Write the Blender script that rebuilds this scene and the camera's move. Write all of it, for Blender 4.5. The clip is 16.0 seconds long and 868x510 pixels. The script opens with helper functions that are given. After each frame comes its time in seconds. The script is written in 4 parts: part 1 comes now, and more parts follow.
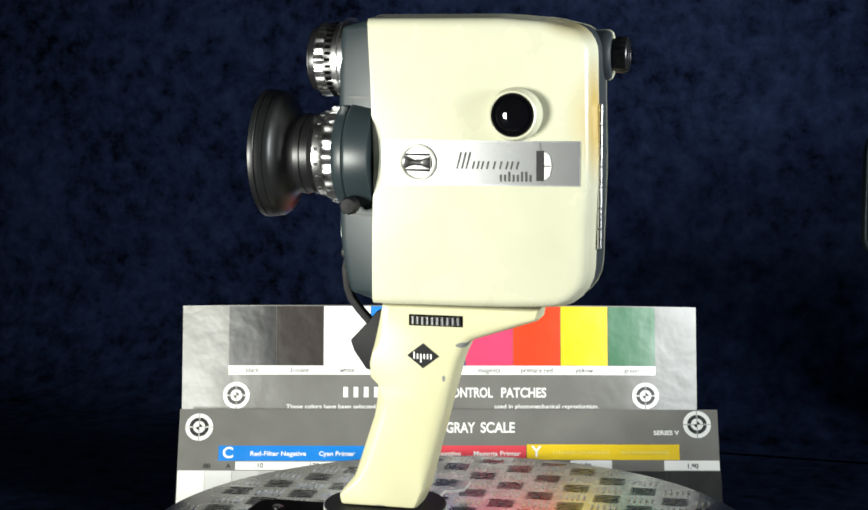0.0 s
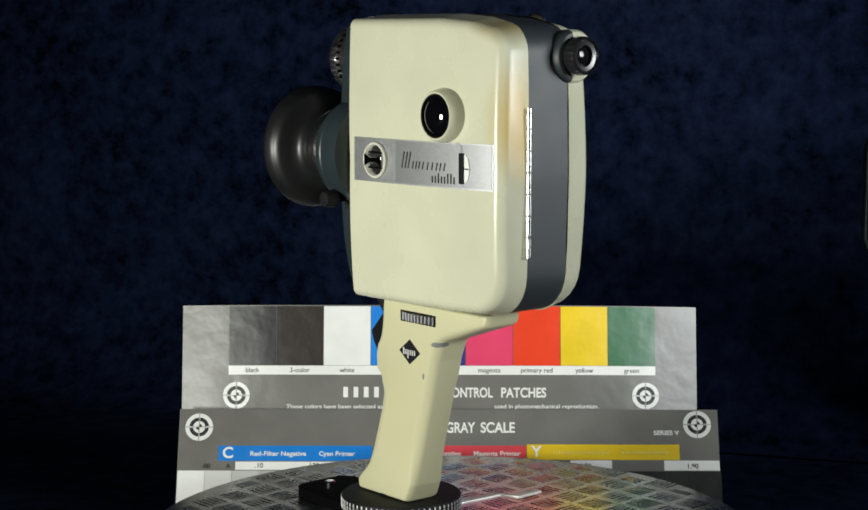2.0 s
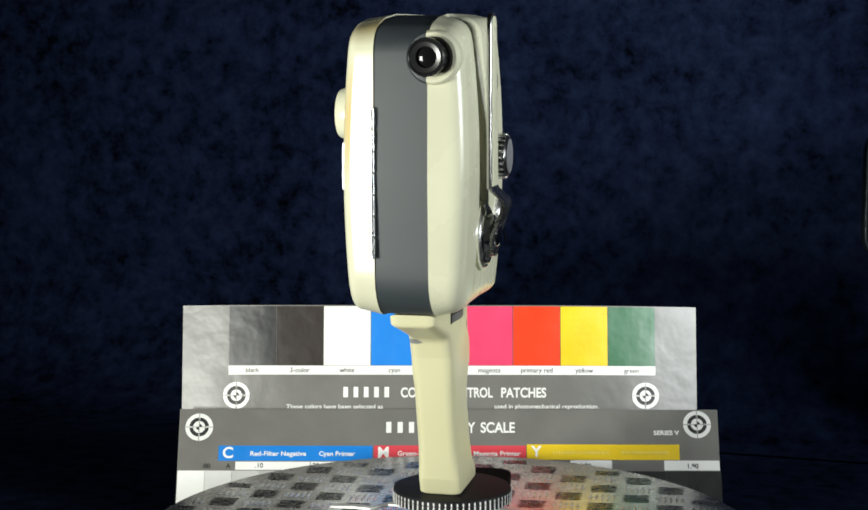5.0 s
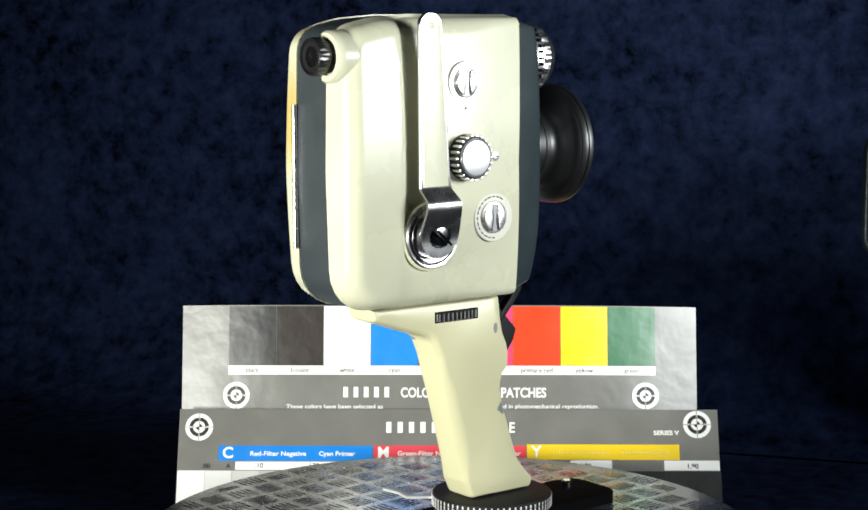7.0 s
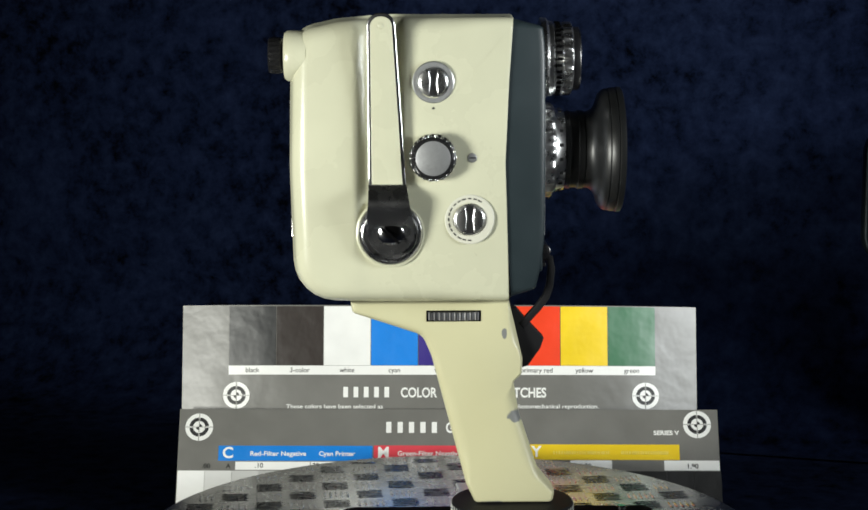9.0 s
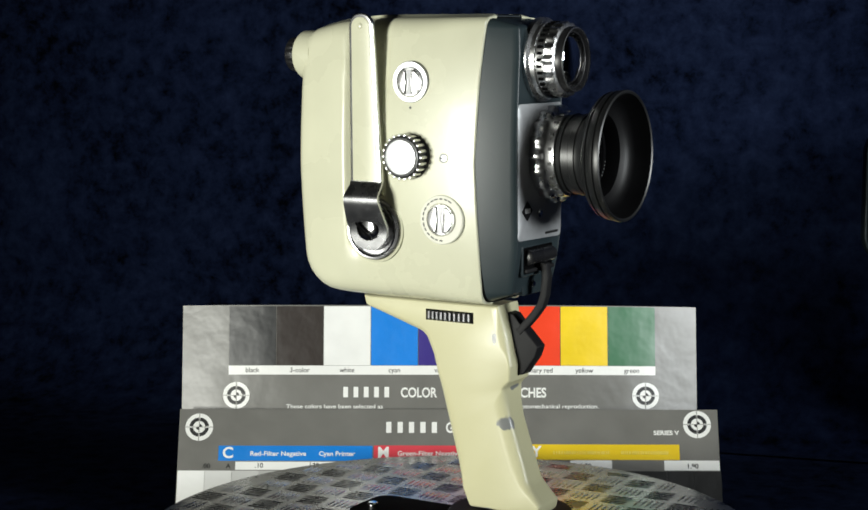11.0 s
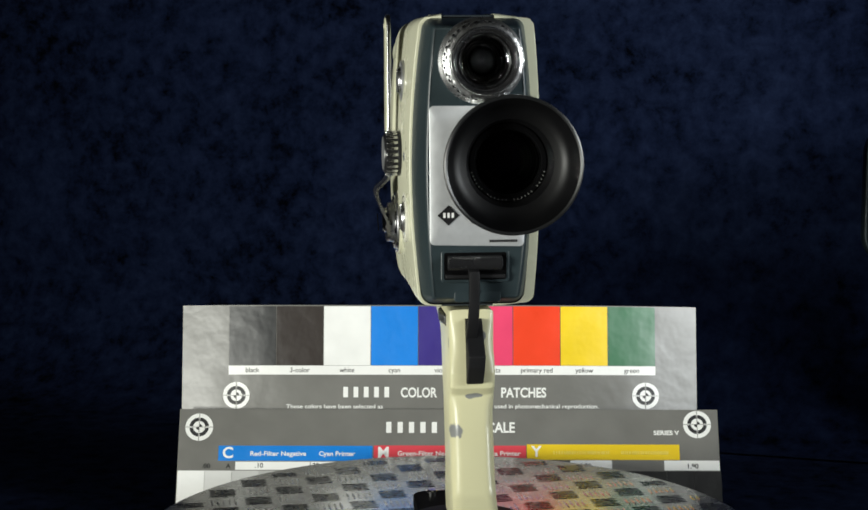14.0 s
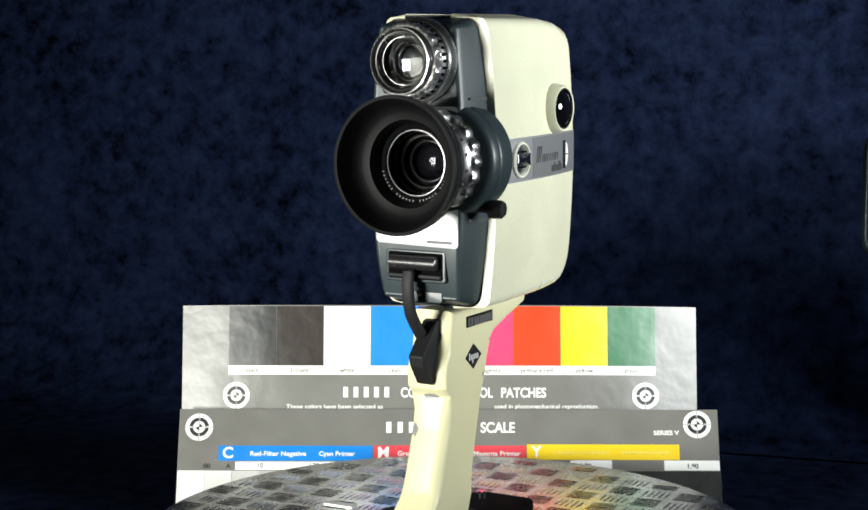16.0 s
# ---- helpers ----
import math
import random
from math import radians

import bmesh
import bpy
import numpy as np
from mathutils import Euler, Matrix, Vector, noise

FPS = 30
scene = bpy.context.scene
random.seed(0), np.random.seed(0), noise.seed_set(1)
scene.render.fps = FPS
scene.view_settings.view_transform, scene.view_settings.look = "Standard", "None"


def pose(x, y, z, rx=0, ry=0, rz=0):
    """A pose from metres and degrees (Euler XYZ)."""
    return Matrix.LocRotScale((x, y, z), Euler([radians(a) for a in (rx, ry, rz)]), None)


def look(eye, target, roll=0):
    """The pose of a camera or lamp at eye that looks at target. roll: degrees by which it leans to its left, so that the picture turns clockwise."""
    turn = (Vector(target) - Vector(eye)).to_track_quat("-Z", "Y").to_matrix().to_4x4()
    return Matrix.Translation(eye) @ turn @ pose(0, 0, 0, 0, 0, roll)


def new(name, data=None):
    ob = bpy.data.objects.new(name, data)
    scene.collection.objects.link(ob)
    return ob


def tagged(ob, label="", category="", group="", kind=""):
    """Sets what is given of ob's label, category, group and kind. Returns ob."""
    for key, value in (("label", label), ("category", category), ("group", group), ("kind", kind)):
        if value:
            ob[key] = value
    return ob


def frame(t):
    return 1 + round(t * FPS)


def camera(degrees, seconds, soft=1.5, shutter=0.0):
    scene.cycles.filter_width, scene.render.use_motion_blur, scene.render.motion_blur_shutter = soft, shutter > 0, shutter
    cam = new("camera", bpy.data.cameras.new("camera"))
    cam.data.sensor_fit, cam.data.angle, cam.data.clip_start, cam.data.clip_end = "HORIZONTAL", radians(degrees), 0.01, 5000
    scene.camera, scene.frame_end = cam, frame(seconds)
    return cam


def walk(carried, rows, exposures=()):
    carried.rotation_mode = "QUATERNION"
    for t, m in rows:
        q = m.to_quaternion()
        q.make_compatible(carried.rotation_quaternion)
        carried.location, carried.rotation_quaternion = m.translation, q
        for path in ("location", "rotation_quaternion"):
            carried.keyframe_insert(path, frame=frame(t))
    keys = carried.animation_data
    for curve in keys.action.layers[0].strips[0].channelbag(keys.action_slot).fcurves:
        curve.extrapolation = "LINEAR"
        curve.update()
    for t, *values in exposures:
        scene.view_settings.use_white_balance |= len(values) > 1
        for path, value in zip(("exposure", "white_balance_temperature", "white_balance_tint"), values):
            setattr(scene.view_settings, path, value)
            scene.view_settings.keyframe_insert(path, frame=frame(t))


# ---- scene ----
# ---- camera and light ----
cam = camera(28.385, 16.0, 1.65, 0.0)
EYE = pose(0, -0.95, 0.2602, 90 - 6.351, 0, 0.413)
EXPO = [(0, -0.04), (0.5, -0.68), (1.0, -0.86), (1.5, -0.82), (2.5, -0.86), (3.5, -0.97), (4.2, -0.7), (6.3, -0.08), (7.0, -0.02), (7.5, 0.0), (8.0, -0.1), (9.0, -0.62), (11.5, -0.68), (12.5, -0.74), (14.0, -0.62), (14.5, 0.12), (15.0, 0.13), (15.5, 0.11), (16, 0.12)]
walk(cam, [(0.0, EYE), (16.0, EYE)], EXPO)

# heading of the turning group, degrees; the axle leans a little
HEADINGS = [(0.0, 165.8), (1.5, 139.0), (2.5, 121.4), (3.2, 109.5), (4.0, 96.0), (4.2, 92.6), (6.3, 51.6), (6.5, 47.6), (7.5, 29.1), (8.5, 10.6), (9.2, -2.0), (12.0, -47.3), (13.0, -66.0), (14.4, -90.9), (15.0, -101.5), (15.7, -113.9), (16.0, -119.2)]
AXLE = pose(0.0019, 0, 0, 1.02, -0.14, 0)

world = bpy.data.worlds.new("studio_dark")
scene.world = world
world.use_nodes = True
world.node_tree.nodes["Background"].inputs[0].default_value = (0.5, 0.6, 0.8, 1)
world.node_tree.nodes["Background"].inputs[1].default_value = 0.004


def panel_lamp(name, eye, target, w, h, watts, colour, spread=92):
    d = bpy.data.lights.new(name, "AREA")
    d.shape, d.size, d.size_y, d.energy, d.color = "RECTANGLE", w, h, watts, colour
    d.spread = radians(spread)
    ob = new(name, d)
    ob.matrix_world = look(eye, target)
    return ob


panel_lamp("led_panel_left", (-0.810, -0.774, 0.13), (0.04, 0.06, 0.19), 0.27, 0.30, 6.5, (0.985, 1.0, 0.92))
panel_lamp("led_panel_right", (1.04, -0.40, 0.38), (0.13, 0.32, 0.49), 0.40, 0.32, 6.9, (0.94, 0.99, 1.0), 78)


# ---- materials ----
def mat(name, base, rough=0.5, metal=0.0, var=0.12, scale=60.0, bump=0.0, bscale=900.0, coat=0.0, second=None, aniso=0.0, spec=0.5, bdist=0.0004):
    m = bpy.data.materials.new(name)
    m.use_nodes = True
    nt = m.node_tree
    b = nt.nodes["Principled BSDF"]
    b.inputs["Roughness"].default_value = rough
    b.inputs["Metallic"].default_value = metal
    b.inputs["Coat Weight"].default_value = coat
    b.inputs["Coat Roughness"].default_value = 0.08
    b.inputs["Anisotropic"].default_value = aniso
    b.inputs["Specular IOR Level"].default_value = spec
    tc = nt.nodes.new("ShaderNodeTexCoord")
    n = nt.nodes.new("ShaderNodeTexNoise")
    n.inputs["Scale"].default_value, n.inputs["Detail"].default_value = scale, 6
    nt.links.new(tc.outputs["Object"], n.inputs["Vector"])
    r = nt.nodes.new("ShaderNodeValToRGB")
    lo = tuple(c * (1 - var) for c in base)
    hi = second or tuple(min(1, c * (1 + var)) for c in base)
    r.color_ramp.elements[0].position, r.color_ramp.elements[1].position = 0.3, 0.7
    r.color_ramp.elements[0].color, r.color_ramp.elements[1].color = (*lo, 1), (*hi, 1)
    nt.links.new(n.outputs["Fac"], r.inputs[0])
    nt.links.new(r.outputs[0], b.inputs["Base Color"])
    n2 = nt.nodes.new("ShaderNodeTexNoise")
    n2.inputs["Scale"].default_value, n2.inputs["Detail"].default_value = bscale, 4
    nt.links.new(tc.outputs["Object"], n2.inputs["Vector"])
    mr = nt.nodes.new("ShaderNodeMapRange")
    mr.inputs["To Min"].default_value, mr.inputs["To Max"].default_value = max(0.02, rough * 0.8), min(1, rough * 1.2)
    nt.links.new(n.outputs["Fac"], mr.inputs["Value"])
    nt.links.new(mr.outputs[0], b.inputs["Roughness"])
    if bump:
        bp = nt.nodes.new("ShaderNodeBump")
        bp.inputs["Strength"].default_value, bp.inputs["Distance"].default_value = bump, bdist
        nt.links.new(n2.outputs["Fac"], bp.inputs["Height"])
        nt.links.new(bp.outputs[0], b.inputs["Normal"])
    return m


CREAM = mat("cream_enamel", (0.565, 0.563, 0.418), 0.27, var=0.05, scale=25, bump=0.05, bscale=500, coat=0.08, spec=0.36)
GREY = mat("grey_enamel", (0.021, 0.031, 0.035), 0.36, var=0.10, scale=40, bump=0.06, bscale=1400, spec=0.34)
POLISH = mat("polished_chrome", (0.70, 0.70, 0.70), 0.24, 1.0, var=0.05, scale=90)
RINGM = mat("blackened_ring_metal", (0.07, 0.07, 0.073), 0.30, 1.0, var=0.1, scale=150)
DIM = mat("dulled_dark_metal", (0.16, 0.16, 0.165), 0.35, 1.0, var=0.1, scale=150)
BAND = mat("grey_back_enamel", (0.029, 0.037, 0.042), 0.50, var=0.12, scale=40, bump=0.08, bscale=1200, spec=0.55)
BURNISH = mat("burnished_steel", (0.50, 0.50, 0.51), 0.27, 1.0, var=0.1, scale=120)
CHROME = mat("chrome", (0.76, 0.76, 0.77), 0.13, 1.0, var=0.06, scale=90)
SATIN = mat("satin_aluminium", (0.60, 0.61, 0.62), 0.36, 0.9, var=0.03, scale=900, bump=0.05, bscale=1500, aniso=0.3)
BRUSHED = mat("brushed_plate", (0.60, 0.61, 0.62), 0.32, 0.9, var=0.02, scale=1500, aniso=0.3)
FRONTPL = mat("anodised_front_plate", (0.52, 0.53, 0.54), 0.46, 0.55, var=0.05, scale=200, bump=0.05, bscale=1500)
BLACK = mat("black_paint", (0.012, 0.012, 0.013), 0.28, var=0.2, scale=60)
# hood inside: darker and less glossy than black_rubber on the outside
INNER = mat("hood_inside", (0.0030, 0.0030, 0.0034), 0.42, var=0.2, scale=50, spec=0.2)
RUBBER = mat("black_rubber", (0.008, 0.0085, 0.009), 0.38, var=0.25, scale=50, bump=0.08, bscale=700)
MATTE = mat("matt_black", (0.0015, 0.0015, 0.0018), 0.9, var=0.2, scale=60, spec=0.05)
KNURL = mat("silvered_knurled_metal", (0.76, 0.76, 0.76), 0.28, 1.0, var=0.06, scale=150)
FADED = mat("worn_grey_ink", (0.12, 0.12, 0.115), 0.6, var=0.2, scale=200)
WHITE = mat("white_ink", (0.78, 0.78, 0.76), 0.5, var=0.04)
INK = mat("black_ink", (0.02, 0.02, 0.02), 0.5, var=0.1)
SCALEW = mat("yellowed_white_scale", (0.62, 0.615, 0.52), 0.4, var=0.05, scale=80)
STEEL = mat("tread_plate_aluminium", (0.70, 0.70, 0.69), 0.27, 1.0, var=0.2, scale=45, bump=0.10, bscale=140)
LUG = mat("tread_lug_aluminium", (0.70, 0.70, 0.70), 0.27, 1.0, var=0.15, scale=90, bump=0.04, bscale=400)


def glass_mat(name, tint, rough=0.02):
    m = bpy.data.materials.new(name)
    m.use_nodes = True
    b = m.node_tree.nodes["Principled BSDF"]
    b.inputs["Base Color"].default_value = (*tint, 1)
    b.inputs["Roughness"].default_value = rough
    b.inputs["Coat Weight"].default_value = 1.0
    b.inputs["Coat Roughness"].default_value = 0.02
    return m


CLEAR = glass_mat("clear_glass", (1, 1, 1), 0.0)
CLEAR.node_tree.nodes["Principled BSDF"].inputs["Transmission Weight"].default_value = 1.0
CLEAR.node_tree.nodes["Principled BSDF"].inputs["Coat Weight"].default_value = 0.0
FRONTGL = mat("bloomed_lens_glass", (0.012, 0.010, 0.016), 0.06, var=0.1, scale=30, spec=0.6)
FINDGL = mat("finder_lens_glass", (0.006, 0.006, 0.007), 0.10, var=0.1, scale=30, spec=0.28)
LENS = glass_mat("coated_lens_glass", (0.003, 0.003, 0.004))


# ---- mesh tools, millimetres in, metres out ----
def finish(name, bm, material, parent, label="", angle=35, smooth=True):
    bmesh.ops.recalc_face_normals(bm, faces=bm.faces)
    me = bpy.data.meshes.new(name)
    bm.to_mesh(me)
    bm.free()
    me.transform(Matrix.Scale(0.001, 4))
    if smooth:
        me.shade_smooth()
        me.set_sharp_from_angle(angle=radians(angle))
    me.materials.append(material)
    ob = new(name, me)
    if parent is not None:
        ob.parent = parent
    if label:
        tagged(ob, label)
    return ob


part = finish


def fillet(pts, n=6):
    """Closed outline from corners (a, b, radius)."""
    out = []
    k = len(pts)
    for i in range(k):
        a, b, r = pts[i]
        if r <= 0:
            out.append((a, b))
            continue
        p, q, s = Vector((a, b)), Vector(pts[i - 1][:2]), Vector(pts[(i + 1) % k][:2])
        u, v = (q - p), (s - p)
        lu, lv = u.length, v.length
        u.normalize(), v.normalize()
        half = u.angle(v) / 2
        d = min(r / math.tan(half), lu * 0.49, lv * 0.49)
        rr = d * math.tan(half)
        c = p + (u + v).normalized() * (rr / math.sin(half))
        a0, a1 = p + u * d - c, p + v * d - c
        t0 = math.atan2(a0.y, a0.x)
        dt = math.atan2(a1.y, a1.x) - t0
        dt = (dt + math.pi) % (2 * math.pi) - math.pi
        for j in range(n + 1):
            t = t0 + dt * j / n
            out.append((c.x + rr * math.cos(t), c.y + rr * math.sin(t)))
    return out


def dense(out, step):
    res = []
    for i, p in enumerate(out):
        q = out[(i + 1) % len(out)]
        m = max(1, int(math.dist(p, q) / step))
        for j in range(m):
            res.append((p[0] + (q[0] - p[0]) * j / m, p[1] + (q[1] - p[1]) * j / m))
    return res


def inward(out):
    k = len(out)
    area = sum(out[i - 1][0] * out[i][1] - out[i][0] * out[i - 1][1] for i in range(k))
    s = 1 if area > 0 else -1
    res = []
    for i in range(k):
        a, b = out[i - 1], out[(i + 1) % k]
        t = Vector((b[0] - a[0], b[1] - a[1]))
        t = t.normalized() if t.length > 1e-9 else Vector((1, 0))
        res.append((-t.y * s, t.x * s))
    return res


def rings_mesh(rings, close=(True, True)):
    bm = bmesh.new()
    vs = [[bm.verts.new(p) for p in r] for r in rings]
    k = len(rings[0])
    for a, b in zip(vs, vs[1:]):
        for i in range(k):
            bm.faces.new((a[i - 1], a[i], b[i], b[i - 1]))
    if close[0]:
        bm.faces.new(vs[0][::-1])
    if close[1]:
        bm.faces.new(vs[-1])
    return bm


def slab(out, place, c0, c1, r0=0.0, r1=0.0, n=4, mask=None):
    """An outline swept from c0 to c1 with rounded rims; place(a, b, c) gives the point."""
    nv = inward(out)
    mk = mask or (lambda a, b: 1.0)
    s = 1 if c1 > c0 else -1
    steps = []
    if r0:
        steps = [(r0 * (1 - math.sin(math.pi / 2 * j / n)), c0 + s * r0 * (1 - math.cos(math.pi / 2 * j / n))) for j in range(n + 1)]
    else:
        steps.append((0, c0))
    if r1:
        steps += [(r1 * (1 - math.cos(math.pi / 2 * j / n)), c1 - s * r1 * (1 - math.sin(math.pi / 2 * j / n))) for j in range(n + 1)]
    else:
        steps.append((0, c1))
    rings = [[place(a + u * d * mk(a, b), b + v * d * mk(a, b), c) for (a, b), (u, v) in zip(out, nv)] for d, c in steps]
    return rings_mesh(rings)


def xz(a, b, c):
    return (a, c, b)


def yz(a, b, c):
    return (c, a, b)


def xy(a, b, c):
    return (a, b, c)


def lathe(profile, centre, axis="x", segs=48, wave=None, caps=(True, True)):
    """profile: (along, radius) pairs; wave(k, i) scales the radius."""
    rings = []
    for i, (c, r) in enumerate(profile):
        ring = []
        for k in range(segs):
            t = 2 * math.pi * k / segs
            q = r * (wave(k, i) if wave else 1)
            u, v = q * math.cos(t), q * math.sin(t)
            p = {"x": (c, u, v), "y": (v, c, u), "z": (u, v, c)}[axis]
            ring.append(tuple(p[j] + centre[j] for j in range(3)))
        rings.append(ring)
    return rings_mesh(rings, caps)


def box_bm(x0, x1, y0, y1, z0, z1, bevel=0.0):
    bm = bmesh.new()
    bmesh.ops.create_cube(bm, size=1)
    for v in bm.verts:
        v.co = Vector(((x0 + x1) / 2 + v.co.x * (x1 - x0), (y0 + y1) / 2 + v.co.y * (y1 - y0), (z0 + z1) / 2 + v.co.z * (z1 - z0)))
    if bevel:
        bmesh.ops.bevel(bm, geom=bm.edges[:], offset=bevel, segments=3, affect="EDGES", profile=0.5)
    return bm


def empty(name):
    ob = new(name)
    ob.empty_display_size = 0.02
    return ob


def words(body, size, material, parent, m, name="lettering", extrude=0.05, width=None, bold=0.0):
    """Built-in font, as a mesh; size is the height of capitals in millimetres; centred at m."""
    cu = bpy.data.curves.new(name, "FONT")
    cu.body, cu.size, cu.extrude, cu.offset = body, size / 0.69, extrude, bold
    cu.align_x, cu.align_y = "CENTER", "CENTER"
    tmp = new(name + "_tmp", cu)
    bpy.context.view_layer.update()
    me = bpy.data.meshes.new_from_object(tmp.evaluated_get(bpy.context.evaluated_depsgraph_get()))
    bpy.data.objects.remove(tmp)
    if width:
        xs = [v.co.x for v in me.vertices]
        me.transform(Matrix.Diagonal((width / (max(xs) - min(xs)), 1, 1, 1)))
    me.transform(Matrix.Scale(0.001, 4) @ m)
    me.materials.clear()
    me.materials.append(material)
    ob = new(name, me)
    ob.parent = parent
    return ob


# ---- setting: dark cloth behind and below ----
def velvet():
    m = bpy.data.materials.new("navy_velvet")
    m.use_nodes = True
    nt = m.node_tree
    b = nt.nodes["Principled BSDF"]
    tc = nt.nodes.new("ShaderNodeTexCoord")
    n = nt.nodes.new("ShaderNodeTexNoise")
    n.inputs["Scale"].default_value, n.inputs["Detail"].default_value, n.inputs["Roughness"].default_value = 62, 9, 0.72
    n.inputs["Distortion"].default_value = 0.15
    nt.links.new(tc.outputs["Object"], n.inputs["Vector"])
    r = nt.nodes.new("ShaderNodeValToRGB")
    e = r.color_ramp.elements
    e[0].position, e[0].color = 0.36, (0.0002, 0.0005, 0.0018, 1)
    e[1].position, e[1].color = 0.66, (0.0082, 0.0132, 0.034, 1)
    mid = e.new(0.475)
    mid.color = (0.0034, 0.0058, 0.0165, 1)
    big = nt.nodes.new("ShaderNodeTexNoise")
    big.inputs["Scale"].default_value, big.inputs["Detail"].default_value = 7, 3
    nt.links.new(tc.outputs["Object"], big.inputs["Vector"])
    blend = nt.nodes.new("ShaderNodeMix")
    blend.inputs["Factor"].default_value = 0.27
    nt.links.new(n.outputs["Fac"], blend.inputs["A"])
    nt.links.new(big.outputs["Fac"], blend.inputs["B"])
    nt.links.new(blend.outputs["Result"], r.inputs[0])
    nt.links.new(r.outputs[0], b.inputs["Base Color"])
    b.inputs["Roughness"].default_value = 0.95
    b.inputs["Specular IOR Level"].default_value = 0.02
    b.inputs["Sheen Weight"].default_value = 0.0
    b.inputs["Sheen Roughness"].default_value = 0.4
    b.inputs["Sheen Tint"].default_value = (0.10, 0.16, 0.42, 1)
    return m


VELVET = velvet()


def backdrop():
    # hangs, sweeps forward in a soft bend and lies on the table
    prof = [(565, 1050 - 970 * k / 22) for k in range(23)]
    prof += [(435 + 130 * math.cos(a), 80 - 128 * math.sin(a)) for a in [math.pi / 2 * k / 9 for k in range(1, 10)]]
    prof += [(435 - 1085 * k / 14, -48) for k in range(1, 15)]
    bm = bmesh.new()
    nx = 60
    grid = []
    for y, z in prof:
        row = []
        for i in range(nx + 1):
            x = -440 + 1650 * i / nx
            q = 1.0 if z > 60 else 0.0
            y1 = y - 0.32 * x if z > -47 else y
            row.append(bm.verts.new((x, y1 + q * (10 * math.sin(x / 190 + z / 900) + 7 * noise.noise(Vector((x / 160, z / 260, 3)))), z)))
        grid.append(row)
    for a, b in zip(grid, grid[1:]):
        for i in range(nx):
            bm.faces.new((a[i], a[i + 1], b[i + 1], b[i]))
    ob = finish("backdrop", bm, VELVET, None, angle=180)
    return tagged(ob, "dark navy crushed velvet cloth hanging behind the table", "backdrop", kind="structure")


backdrop()
tbl = finish("table", box_bm(-1300, 1300, -700, 600, -90, -50, 4), MATTE, None)
tagged(tbl, "table top covered in plain black cloth", "table", kind="structure")
for nm, b in (("wall_left", (-1500, -1400, -1800, 700)), ("wall_right", (1400, 1500, -1800, 700))):
    tagged(finish(nm, box_bm(b[0], b[1], b[2], b[3], -800, 1600), MATTE, None), "plain dark studio wall", "wall", kind="structure")
tagged(finish("wall_rear", box_bm(-1400, 1400, -1900, -1800, -800, 1600), MATTE, None), "plain dark studio wall", "wall", kind="structure")
tagged(finish("floor", box_bm(-1500, 1500, -1900, 700, -850, -800), MATTE, None), "plain dark studio floor", "floor", kind="structure")
tagged(finish("ceiling", box_bm(-1500, 1500, -1900, 700, 1600, 1650), MATTE, None), "plain dark studio ceiling", "ceiling", kind="structure")


# ---- turntable with tread plate ----
def turntable():
    tt = empty("turntable")
    tagged(tt, "round turntable topped with worn aluminium tread plate", "turntable")
    part("plate", lathe([(-6, 172), (-5, 174.5), (-0.8, 174.7), (0, 173.9)], (0, 0, 0), "z", 160), STEEL, tt, "dull aluminium disc")
    part("pedestal", lathe([(-45, 95), (-43, 98), (-12, 98), (-6.2, 90)], (0, 0, 0), "z", 64), BLACK, tt, "black motor housing")
    # raised lugs: groups of five bars, alternate groups turned by a right angle
    verts, faces = [], []
    cell, length, wide, high = 20.5, 17.0, 1.9, 0.40
    ca, sa = math.cos(radians(4)), math.sin(radians(4))
    shape = [(-0.5, 0), (-0.3, -0.36), (0, -0.5), (0.3, -0.36), (0.5, 0), (0.3, 0.36), (0, 0.5), (-0.3, 0.36)]
    for i in range(-9, 10):
        for j in range(-9, 10):
            for q in range(5):
                off = (q - 2) * 3.5
                cx, cy = i * cell, j * cell
                turn = (i + j) % 2
                u0 = (cx + off, cy) if turn else (cx, cy + off)
                if math.hypot(*u0) > 167:
                    continue
                base = len(verts)
                for lv, k in ((0, 1.0), (high * 0.7, 0.62), (high, 0.22)):
                    for a, b in shape:
                        p, w = a * length * (0.7 + 0.3 * k), b * wide * k
                        x, y = (u0[0] + w, u0[1] + p) if turn else (u0[0] + p, u0[1] + w)
                        verts.append(((x * ca - y * sa) / 1000, (x * sa + y * ca) / 1000, (lv - 0.02) / 1000))
                faces.append(tuple(base + 16 + k for k in range(8)))
                for s in (0, 8):
                    faces += [(base + s + k, base + s + (k + 1) % 8, base + s + 8 + (k + 1) % 8, base + s + 8 + k) for k in range(8)]
    me = bpy.data.meshes.new("tread_pattern")
    me.from_pydata(verts, [], faces)
    me.shade_smooth()
    me.materials.append(LUG)
    lugs = new("tread_pattern", me)
    lugs.parent = tt
    tagged(lugs, "pressed bars of the tread pattern", kind="stuff")
    return tt


TURN = turntable()


DISC = mat("matt_black_disc", (0.008, 0.008, 0.009), 0.6, var=0.25, scale=40, spec=0.2)


